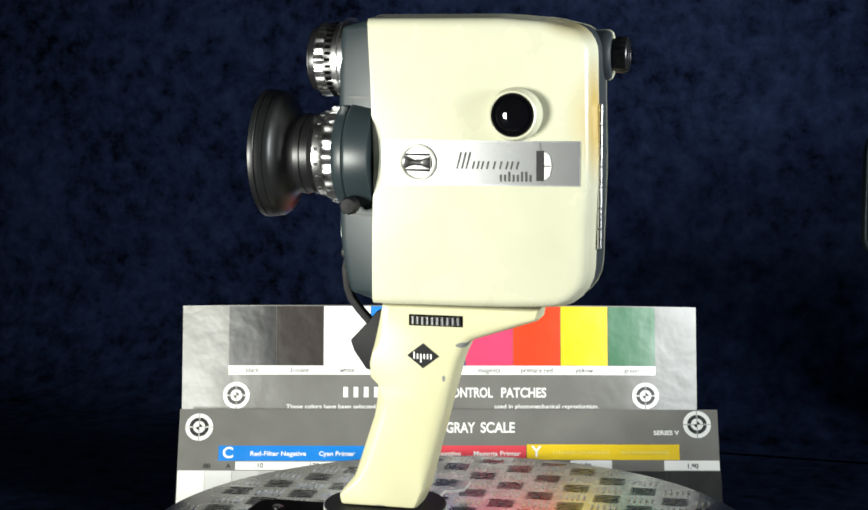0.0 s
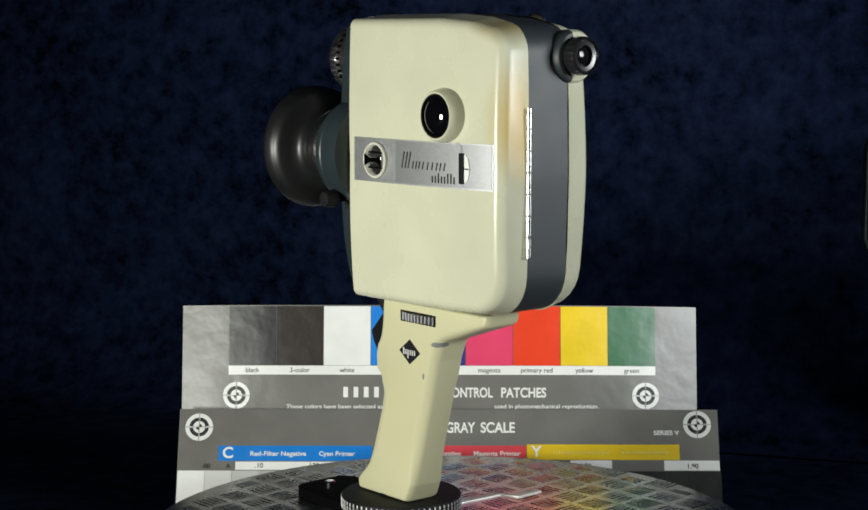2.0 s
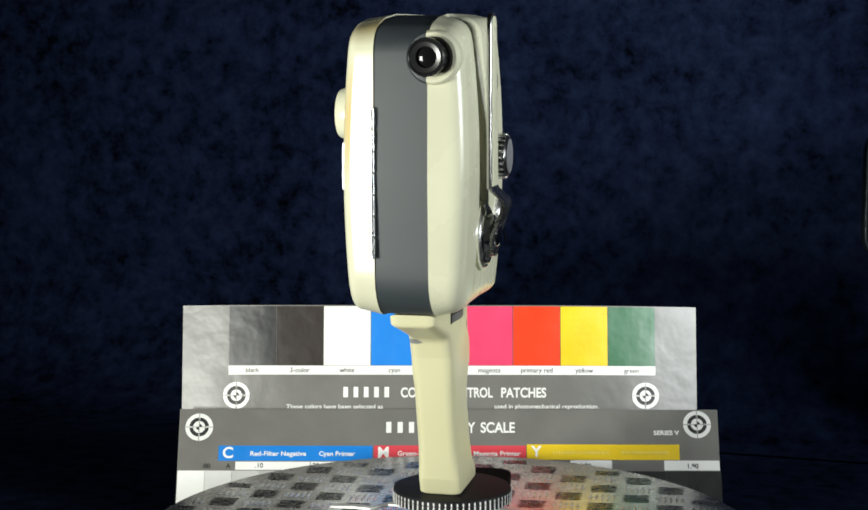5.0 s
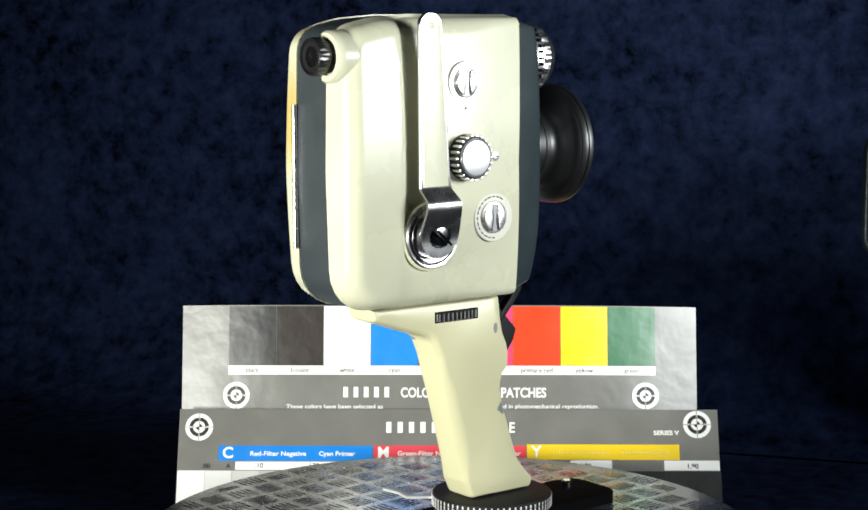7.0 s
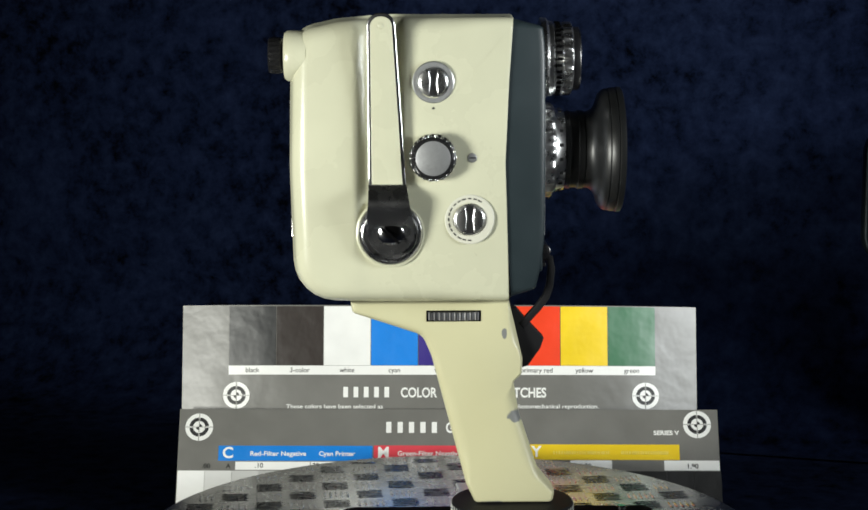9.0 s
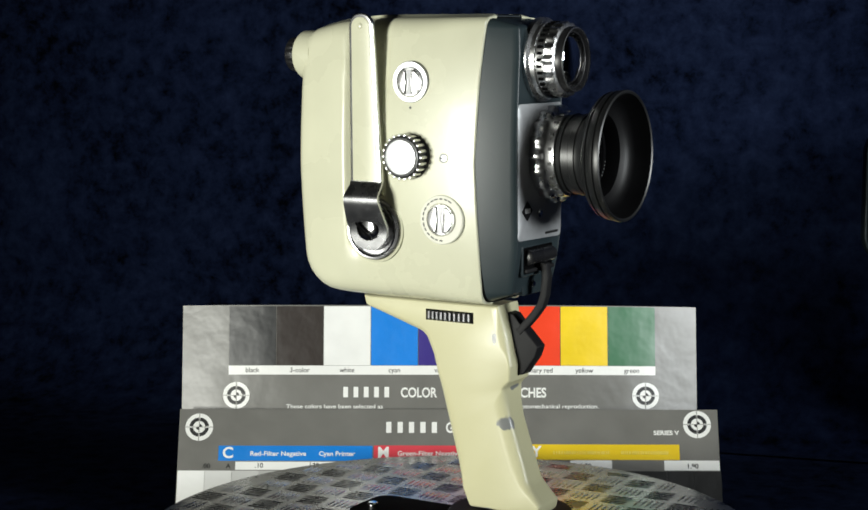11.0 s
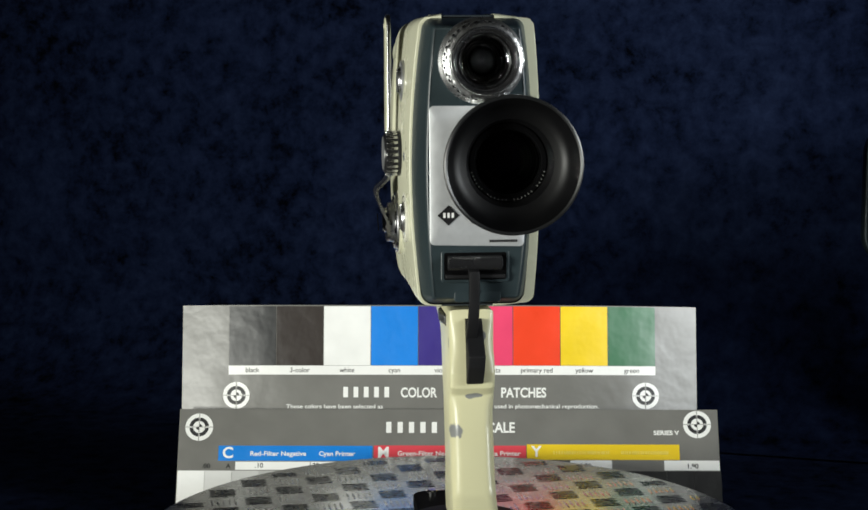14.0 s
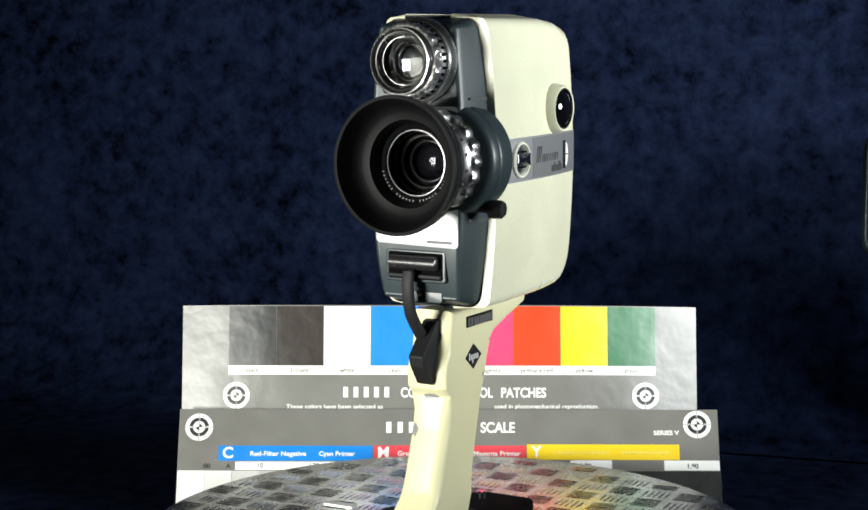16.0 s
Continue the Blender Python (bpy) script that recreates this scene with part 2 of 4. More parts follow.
def mount():
    b = empty("round_mount")
    tagged(b, "black round mounting disc with a white-ticked knurled edge", "mount")
    R = 34.8
    part("disc", lathe([(5.9, R - 2), (5.9, R), (12.3, R), (13.3, R - 0.9), (13.5, R - 2)], (36, 6, 0), "z", 120,
                       lambda k, i: 1 - 0.012 * (k % 2) if i in (1, 2) else 1), DISC, b)
    tick = box_bm(-0.36, 0.36, -0.2, 0.2, -0.9, 0.9)
    t0 = finish("tick", tick, WHITE, b, smooth=False)
    first = True
    for row, z in enumerate((11.2, 8.9, 6.9)):
        for k in range(64):
            a = 2 * math.pi * k / 64
            m = Matrix.Translation((0.036 + R * 0.001 * math.cos(a), 0.006 + R * 0.001 * math.sin(a), z / 1000)) @ Matrix.Rotation(a + math.pi / 2, 4, "Z")
            if first:
                t0.matrix_basis, first = m, False
                continue
            o = new("tick", t0.data)
            o.parent, o.matrix_basis = b, m
    return b


MOUNT = mount()


ZINC = mat("zinc_plate", (0.72, 0.72, 0.70), 0.42, 0.35, var=0.08, scale=120)


def mount_plate():
    p = empty("clamp_plate")
    tagged(p, "flat black clamp plate with two steel bolts on the tread plate", "plate")
    out = fillet([(-62, -16, 10), (118, -16, 10), (118, 26, 10), (-62, 26, 10)])
    part("plate", slab(out, xy, -2.4, 4.2, 0, 0.8), MATTE, p)
    for x, y in ((-48.5, -5), (99, 11)):
        part("bolt", lathe([(4.1, 3.0), (7.6, 3.0), (8.3, 2.3)], (x, y, 0), "z", 20), CHROME, p, "small bright steel bolt")
    strap = [(9, -77), (8.5, -58), (19, -53), (20, -28), (20, 40), (8.5, 48), (10.5, 58), (9, 72)]
    out = [(x + 3.2, y) for x, y in strap] + [(x - 3.2, y) for x, y in reversed(strap)]
    part("clip", slab(out, xy, 4.3, 5.8, 0.2, 0.5, 2), ZINC, p, "bright bent metal spring clip")
    return p


PLATE = mount_plate()


# ---- the cine camera ----
CC = empty("cine_camera")
tagged(CC, "vintage cream and grey metal cine camera with pistol grip", "cine camera")
SIDE = dense(fillet([(34.5, 287.2, 2), (-36, 287.2, 60), (-60, 285.2, 40), (-85.6, 279.5, 16), (-87.2, 205, 200), (-85.0, 131.6, 26), (-40, 130.2, 30), (32.4, 130.3, 2), (31.4, 165, 0), (30, 208, 0), (31.8, 250, 0)]), 6)


def left_out(x, z):
    return 45.9 - 4.4 * ((z - 205) / 79) ** 2 + 0.028 * x - 0.0009 * x * x


def ease(q):
    q = min(1.0, max(0.0, q))
    return q * q * (3 - 2 * q)


def right_out(x, z):
    """The cover swells behind a shallow groove, in which the crank folds away."""
    back = ease((-44 - x) / 8)
    groove = (1 - back) * ease((-24.5 - x) / 5) * ease((z - 150) / 26)
    return -(26.6 + 0.9 * back - 4.2 * groove - 5.4 * ((z - 208) / 79) ** 2 - 0.0008 * max(0, x + 20) ** 2 - 0.0016 * max(0, -58 - x) ** 2)


def shell(name, y_in, fout, s, r, draft, label):
    out = dense(SIDE, 2.6)
    nv = inward(out)
    cx, cz = -28, 209
    rings = [[(a, y_in, b) for a, b in out]]

    def mk(a, b):
        return 1 - 0.9 * ease((a - 8) / 24)
    for j in range(8):
        t = math.pi / 2 * j / 7
        ring = []
        for (a, b), (u, v) in zip(out, nv):
            m = mk(a, b)
            rr = r - (r - 4.6) * ease((a + 12) / 40)
            d, e = draft + rr * (1 - math.cos(t)), rr * (1 - math.sin(t))
            x, z = a + u * d * m, b + v * d
            if x > 0:
                z = min(max(z, 130.3 + d), 287.2 - d)
            q = min(rr, max(0.0, draft + rr - min(287.2 - z, z - 130.3)))
            c = rr - math.sqrt(rr * rr - q * q)
            ring.append((x, fout(x, z) - s * max(e * (1 - (1 - m) * abs(u)), c), z))
        rings.append(ring)
    last = rings[-1]
    for q in range(1, 40):
        k = 1 - q / 40
        ring = []
        for p in last:
            x, z = cx + (p[0] - cx) * k, cz + (p[2] - cz) * k
            ring.append((x, fout(x, z), z))
        rings.append(ring)
    bm = rings_mesh(rings)
    bmesh.ops.remove_doubles(bm, verts=bm.verts, dist=0.06)
    return part(name, bm, CREAM, CC, label, angle=50)


YL, YR = 20.4, -7.6   # where the covers meet the middle band
shell("left_shell", YL, left_out, 1, 5.5, 2.2, "cream enamelled side cover")
shell("right_shell", YR, right_out, -1, 9, 1.6, "cream enamelled side cover")
nvs = inward(SIDE)
part("middle_band", slab([(a + u * 0.7, b + v * 0.7) for (a, b), (u, v) in zip(SIDE, nvs)], xz, YR + 0.1, YL - 0.1), BAND, CC, "dark grey enamelled band between the covers")


def front_x(z):
    return 51.8 - 0.0036 * max(0, 174 - z) ** 2 - 0.004 * max(0, z - 262) ** 2


FC = 9.2   # middle of the front housing


def front_half(z):
    return 32.6 - 5.0 * ((z - 208) / 79) ** 2


def front_housing():
    zs = [146 + (273 - 146) * k / 20 for k in range(21)]
    left = [(FC + front_half(z), z, 0) for z in reversed(zs)]
    right = [(FC - front_half(z), z, 0) for z in zs]
    lo, hi = 131.8, 286.2
    out = [(FC + front_half(hi), hi, 10)] + left + [(FC + front_half(lo), lo, 10), (FC - front_half(lo), lo, 10)] + right + [(FC - front_half(hi), hi, 10)]
    out = dense(fillet(out), 5)
    nv = inward(out)
    gasket = [[((30.25 + 3.6 * ((b - 208) / 79) ** 2) if k else 28, a + u * 0.6, b + v * 0.6) for (a, b), (u, v) in zip(out, nv)] for k in (0, 1)]
    part("gasket", rings_mesh(gasket), MATTE, CC, "black seam behind the front housing")
    rings = []
    for d, f in ((0.0, 0.0), (0.3, 0.08), (3.4, 0.62), (4.6, 0.84), (5.2, 0.93), (5.9, 0.985), (6.6, 1.0), (7.2, 0.985), (7.8, 0.985)):
        ring = []
        for (a, b), (u, v) in zip(out, nv):
            y, z = a + u * d, b + v * d
            ring.append((29 + (front_x(z) - 29) * f, y, z))
        rings.append(ring)
    last = rings[-1]
    for k in (0.9, 0.75, 0.5, 0.25, 0.06):
        rings.append([(29 + (front_x(208 + (p[2] - 208) * k) - 29) * 0.985, FC + (p[1] - FC) * k, 208 + (p[2] - 208) * k) for p in last])
    return part("front_housing", rings_mesh(rings), GREY, CC, "dark grey front housing", angle=40)


front_housing()
LY, LZ = 28.4, 211.5
part("lens_mount", lathe([(31, 30.0), (43, 30.5), (44, 30.2), (44.7, 29.5), (45.5, 30.0), (49, 29.6), (51.0, 28.4), (52.0, 26.4), (52.1, 22)], (0, 25.2, LZ), "x", 96), GREY, CC, "dark grey round lens mount")
# front plate
fp = []
for y, z in dense(fillet([(-15.6, 166.8, 2.5), (34.2, 165.6, 2.5), (34.2, 239.4, 2.5), (-15.9, 239.6, 2.5)]), 4):
    fp.append((y, z))
rings = []
for k, lift in ((1.0, -0.4), (1.0, 0.35), (0.99, 0.5), (0.7, 0.5), (0.4, 0.5), (0.1, 0.5)):
    rings.append([(29 + (front_x(202 + (z - 202) * k) - 29) * 0.985 + lift, 9.2 + (y - 9.2) * k, 202 + (z - 202) * k) for y, z in fp])
part("front_plate", rings_mesh(rings), FRONTPL, CC, "brushed silver front plate")


def knurl(n, depth, rows):
    return lambda k, i: 1 - depth * (0.5 - 0.5 * math.cos(2 * math.pi * k * n / 144)) if i in rows else 1


LENSAX = Matrix.Translation((-0.0018, -0.0062, 0.0002))   # the taking lens sits beside the middle of its mount
LENSOB = part("focus_ring", lathe([(49.0, 20), (49.0, 25.4), (54.6, 26.8), (59.0, 26.8), (60.4, 26.0), (61.0, 24.2), (62.0, 23.4), (66.4, 22.9), (67.0, 20)], (0, LY, LZ), "x", 144, knurl(18, 0.06, (2, 3, 4)), caps=(True, False)), KNURL, CC, "scalloped chrome focusing ring")
for k in range(18):
    a = 2 * math.pi * (k + 0.5) / 18
    bm = box_bm(-1.0, 1.0, -0.9, 0.9, -0.5, 0.5)
    bmesh.ops.transform(bm, matrix=Matrix.Translation((64.2, LY + 23.0 * math.cos(a), LZ + 23.0 * math.sin(a))) @ Matrix.Rotation(a - math.pi / 2, 4, "X"), verts=bm.verts)
    part("index_mark", bm, INK, LENSOB)
HOODP = [(66.4, 19.5), (67, 21.6), (69.5, 22.2), (70, 21.5), (74, 21.4), (74.5, 22.1), (77.5, 22.0), (78, 21.4), (80.5, 21.6), (83, 23.2), (85, 27), (86.5, 31.5), (88.5, 33.6), (90, 34.3), (90.5, 33.7), (91.2, 34.4), (94.6, 35.0), (95.1, 34.4), (95.7, 35.1), (97, 35.3), (98.4, 35.1), (98.8, 34.3), (98.3, 33.4)]
part("lens_hood", lathe(HOODP, (0, LY, LZ), "x", 96, caps=(False, False)), RUBBER, CC, "flared black rubber lens hood")
part("hood_lining", lathe([(98.3, 33.4), (95, 32.2), (90, 30.6), (87, 28.6), (85.5, 25.5), (84.5, 22.5), (80, 20.8), (74, 20.2)], (0, LY, LZ), "x", 96, caps=(False, False)), INNER, CC, "black inside of the hood, darker than its outside")
part("lens_tube", lathe([(76.4, 20.6), (77.2, 19.6), (76.9, 17.6), (76.2, 17.1), (74.2, 17.0), (69.8, 16.9), (69.6, 15.2), (66.2, 14.9), (66.0, 12.6), (62.6, 12.2), (62.4, 9.6), (58, 9.2)], (0, LY, LZ), "x", 72, caps=(False, True)), MATTE, CC, "black stepped inside of the lens")
for x, r in ((76.0, 16.9), (69.9, 16.0), (66.2, 13.6), (62.7, 10.6)):
    part("retaining_ring", lathe([(x - 0.6, r + 0.25), (x + 0.1, r + 0.2), (x + 0.15, r - 0.35), (x - 0.6, r - 0.5)], (0, LY, LZ), "x", 72, caps=(False, False)), RINGM, CC, "thin dull retaining ring")
for k in range(26):
    a = radians(195 + 6 * k)
    if k % 7 == 6:
        continue
    bm = box_bm(-0.12, 0.12, -0.26, 0.26, -0.5, 0.5)
    bmesh.ops.transform(bm, matrix=Matrix.Translation((77.2, LY + 19.3 * math.cos(a), LZ + 19.3 * math.sin(a))) @ Matrix.Rotation(a - math.pi / 2, 4, "X"), verts=bm.verts)
    part("lens_mark", bm, FADED, CC)
part("front_glass", lathe([(74.9, 17.0), (75.6, 17.0), (75.7, 0.05)], (0, LY, LZ), "x", 72), CLEAR, CC, "flat clear front glass")
part("front_element", lathe([(59.2, 9.1)] + [(59.2 + 3.0 * math.cos(math.pi / 2 * k / 6), 9.1 * math.sin(math.pi / 2 * k / 6) + 0.02) for k in range(6, -1, -1)], (0, LY, LZ), "x", 48), FRONTGL, CC, "dark coated lens glass")

for ob in [o for o in CC.children if o.name.split(".")[0] in ("focus_ring", "lens_hood", "hood_lining", "lens_tube", "lens_mark", "retaining_ring", "front_glass", "front_element")]:
    ob.matrix_basis = LENSAX

FY, FZ = 11.2, 262.9
fr = part("finder_ring", lathe([(52, 22.6), (55.4, 22.5), (57.2, 20.8), (60, 20.6), (60.5, 19.6), (66, 19.8), (66.3, 20.3), (71.5, 20.3), (72.2, 19.4), (73.0, 17.8), (73.0, 17.2)], (0, FY, FZ), "x", 144, knurl(20, 0.05, (6, 7)), caps=(True, False)), KNURL, CC, "knurled chrome ring of the finder lens")
for k in range(36):
    a = 2 * math.pi * k / 36
    bm = box_bm(-1.6, 1.6, -0.75, 0.75, -0.4, 0.4)
    bmesh.ops.transform(bm, matrix=Matrix.Translation((63.2, FY + 20.1 * math.cos(a), FZ + 20.1 * math.sin(a))) @ Matrix.Rotation(a - math.pi / 2, 4, "X"), verts=bm.verts)
    part("index_mark", bm, MATTE, fr)
part("finder_barrel", lathe([(70, 17.6), (76.2, 17.5), (77.2, 17.1), (77.3, 16.4), (76.4, 15.6), (75.2, 15.2), (75.0, 14.5), (71.4, 14.2), (71.2, 12.8), (67.6, 12.5), (67.4, 10.9), (63.6, 10.6), (63.4, 9.0), (58, 8.6)], (0, FY, FZ), "x", 72, caps=(False, True)), BLACK, CC, "black stepped finder barrel")
for x, r in ((71.5, 13.5), (67.7, 11.6), (63.7, 9.7)):
    part("finder_step", lathe([(x - 0.4, r + 0.3), (x + 0.1, r + 0.2), (x + 0.1, r - 0.3), (x - 0.4, r - 0.4)], (0, FY, FZ), "x", 64, caps=(False, False)), RINGM, CC, "thin dull ring")
part("finder_element", lathe([(59.5, 8.5)] + [(59.5 + 3.4 * math.cos(math.pi / 2 * k / 6), 8.5 * math.sin(math.pi / 2 * k / 6) + 0.02) for k in range(6, -1, -1)], (0, FY, FZ), "x", 40), DIM, CC, "dull bright inner finder element")
part("finder_bezel", lathe([(76.9, 17.3), (77.6, 17.1), (77.7, 16.7), (77.0, 16.5)], (0, FY, FZ), "x", 72, caps=(False, False)), POLISH, CC, "thin chrome bezel")
part("finder_glass", lathe([(71.9, 14.1)] + [(71.6 + 5.4 * math.cos(math.pi / 2 * k / 8), 14.1 * math.sin(math.pi / 2 * k / 8) + 0.02) for k in range(8, -1, -1)], (0, FY, FZ), "x", 48), CLEAR, CC, "domed clear finder glass")

for ob in [o for o in CC.children if o.name.startswith("finder_")] + list(fr.children):
    ob.data.transform(Matrix.Translation((0.0505, 0, 0)) @ Matrix.Diagonal((0.85, 1, 1, 1)) @ Matrix.Translation((-0.052, 0, 0)))

# grip
GOUT = dense(fillet([(-55, 129.4, 0), (-54, 122.5, 3), (-15, 109.5, 9), (-10, 98, 6), (9.5, 24, 3), (14.5, 13.6, 3), (58.5, 13.6, 3), (59.5, 20, 3), (50.5, 31, 14), (39.0, 66, 20), (36.2, 83, 2), (40.8, 87.5, 2), (41.2, 96, 3), (33.4, 129.4, 0)]), 5)
def grip_mask(a, b):
    def ease(q):
        q = min(1.0, max(0.0, q))
        return q * q * (3 - 2 * q)
    m = 0.3 + 1.0 * ease((b - 18) / 26) * (1 - ease((b - 76) / 20)) + 0.5 * ease((b - 84) / 12) * (1 - ease((b - 112) / 14))
    return min(m, 0.3) if 76 < b < 104 and a > 20 else m


part("grip", slab(GOUT, xz, -3.6, 20.4, 6, 6, 6, grip_mask), CREAM, CC, "cream enamelled pistol grip", angle=50)
TRIG = fillet([(33, 125, 0), (38, 124, 1), (44, 117, 0), (53.5, 107, 1.5), (51.5, 101, 1), (44.5, 91, 1.5), (36, 88.5, 0), (35, 92, 0)])
part("trigger", slab(TRIG, xz, 4.8, 13.8, 0.8, 0.8, 3), DISC, CC, "black trigger")


def strip_along(path, width, thick, y0):
    """A bent bar in the x-z plane."""
    out = []
    k = len(path)
    nrm = []
    for i in range(k):
        a, b = path[max(0, i - 1)], path[min(k - 1, i + 1)]
        t = Vector((b[0] - a[0], b[1] - a[1])).normalized()
        nrm.append((-t.y, t.x))
    up = [(p[0] + n[0] * thick / 2, p[1] + n[1] * thick / 2) for p, n in zip(path, nrm)]
    dn = [(p[0] - n[0] * thick / 2, p[1] - n[1] * thick / 2) for p, n in zip(path, nrm)]
    return slab(up + dn[::-1], xz, y0, y0 + width, 0.5, 0.5, 2)


part("release_lever", strip_along([(52, 153), (56.5, 152), (57.5, 146), (56.5, 136), (54.5, 130), (50, 124), (41, 114)], 5.5, 4.0, 4.4), DISC, CC, "bent black release lever")
fxl = 29 + (front_x(156) - 29) * 0.985
part("lever_frame", slab(dense(fillet([(-10.0, 146.6, 2), (26.6, 146.6, 2), (26.6, 164.0, 2), (-10.0, 164.0, 2)]), 4), yz, 44, fxl + 0.9, 0, 0.9), GREY, CC, "grey rim of the lever recess")
part("lever_recess", slab(dense(fillet([(-8.2, 148.2, 1), (24.8, 148.2, 1), (24.8, 162.6, 1), (-8.2, 162.6, 1)]), 4), yz, 44, fxl + 1.1), MATTE, CC, "black lever recess")
part("lever_housing", lathe([(-6.4, 3.2), (-5.8, 4.1), (22.0, 4.1), (22.6, 3.2)], (fxl + 1.6, 0, 157.2), "y", 28), BLACK, CC, "glossy black lever roller")
part("lever_lip", slab(dense(fillet([(-7.6, 149.0, 0.6), (24.2, 149.0, 0.6), (24.2, 151.2, 0.6), (-7.6, 151.2, 0.6)]), 4), yz, 46, fxl + 3.0, 0, 0.6), DISC, CC, "black lower lip")
part("screw", lathe([(42, 2.0), (48.4, 2.0), (49.0, 1.4)], (0, 8.9, 141.2), "x", 16), CHROME, CC, "small bright screw")


# ---- printed control cards ----
def paper(name, base, var=0.03):
    return mat(name, base, 0.40, var=var, scale=38, bump=1.0, bscale=19, spec=0.72, bdist=0.0019)


CARD = paper("grey_card_print", (0.148, 0.145, 0.132), 0.08)
PWHITE = paper("white_print", (0.80, 0.80, 0.77))
PCYAN = paper("cyan_print", (0.0, 0.19, 0.62))
PMAG = paper("magenta_red_print", (0.62, 0.05, 0.07))
PYEL = paper("yellow_print", (0.72, 0.50, 0.01))


def flat(name, x0, x1, y0, y1, z, m, parent, label="", low=0.35):
    """A thin sheet in strips, so that it can follow the curl of its card."""
    n = max(1, int((x1 - x0) / 5))
    prof = [(x0 + (x1 - x0) * k / n, y0) for k in range(n + 1)]
    bm = bmesh.new()
    rows = [[bm.verts.new((x, y, h)) for x, _ in prof] for y, h in ((y0, z - low), (y0, z), (y1, z), (y1, z - low))]
    for a, b in zip(rows, rows[1:] + rows[:1]):
        for k in range(n):
            bm.faces.new((a[k], a[k + 1], b[k + 1], b[k]))
    for k in (0, n):
        bm.faces.new([r[k] for r in rows])
    return part(name, bm, m, parent, label)


def curl(card, ends):
    """Bends the ends of a card gently backwards."""
    for o in card.children:
        for v in o.data.vertices:
            free, rise = ends[v.co.x > 0]
            q = max(0.0, abs(v.co.x * 1000) - free)
            v.co.z -= rise * q * q / 1000
            v.co.x *= 1 + rise * q * q / 1150
        o.data.update()


def bullseye(parent, cx, cy, r, z):
    part("register_mark", lathe([(z, r), (z + 0.15, r)], (cx, cy, 0), "z", 48), PWHITE, parent, "white register mark")
    for k in range(4):
        a0, a1 = math.pi / 2 * k + 0.09, math.pi / 2 * (k + 1) - 0.09
        for n2, (ri, ro) in enumerate(((0.44, 0.70), (0.0, 0.22))):
            if n2 and k % 2:
                continue
            pts = [(cx + r * ro * math.cos(a0 + (a1 - a0) * j / 8), cy + r * ro * math.sin(a0 + (a1 - a0) * j / 8)) for j in range(9)]
            if ri:
                pts += [(cx + r * ri * math.cos(a1 + (a0 - a1) * j / 8), cy + r * ri * math.sin(a1 + (a0 - a1) * j / 8)) for j in range(9)]
            else:
                pts.append((cx, cy))
            part("register_sector", slab(pts, xy, z + 0.16, z + 0.3), INK, parent)
    for q in ((r, 0.18), (0.18, r)):
        part("register_line", box_bm(cx - q[0], cx + q[0], cy - q[1], cy + q[1], z + 0.16, z + 0.34), CARD, parent, smooth=False)


def bars(parent, x0, x1, yc, h, z, m, seed):
    """Lettering too small or not to be spelt out, as plain bars."""
    rnd = random.Random(seed)
    x = x0
    while x < x1:
        w = min(rnd.uniform(0.22, 0.42) * h, x1 - x)
        part("letter_bar", box_bm(x, x + w, yc - h / 2, yc + h / 2, z, z + 0.2), m, parent, smooth=False)
        x += w + h * rnd.choice((0.2, 0.3, 0.42))


def blocks(parent, x0, x1, yc, h, z, m):
    """A trade name as five plain bars."""
    w = (x1 - x0) / 5
    for k in range(5):
        part("letter_bar", box_bm(x0 + w * k + 0.27 * w, x0 + w * k + 0.73 * w, yc - h / 2, yc + h / 2, z, z + 0.2), m, parent, smooth=False)


def at(x, y, z):
    return Matrix.Translation((x, y, z))


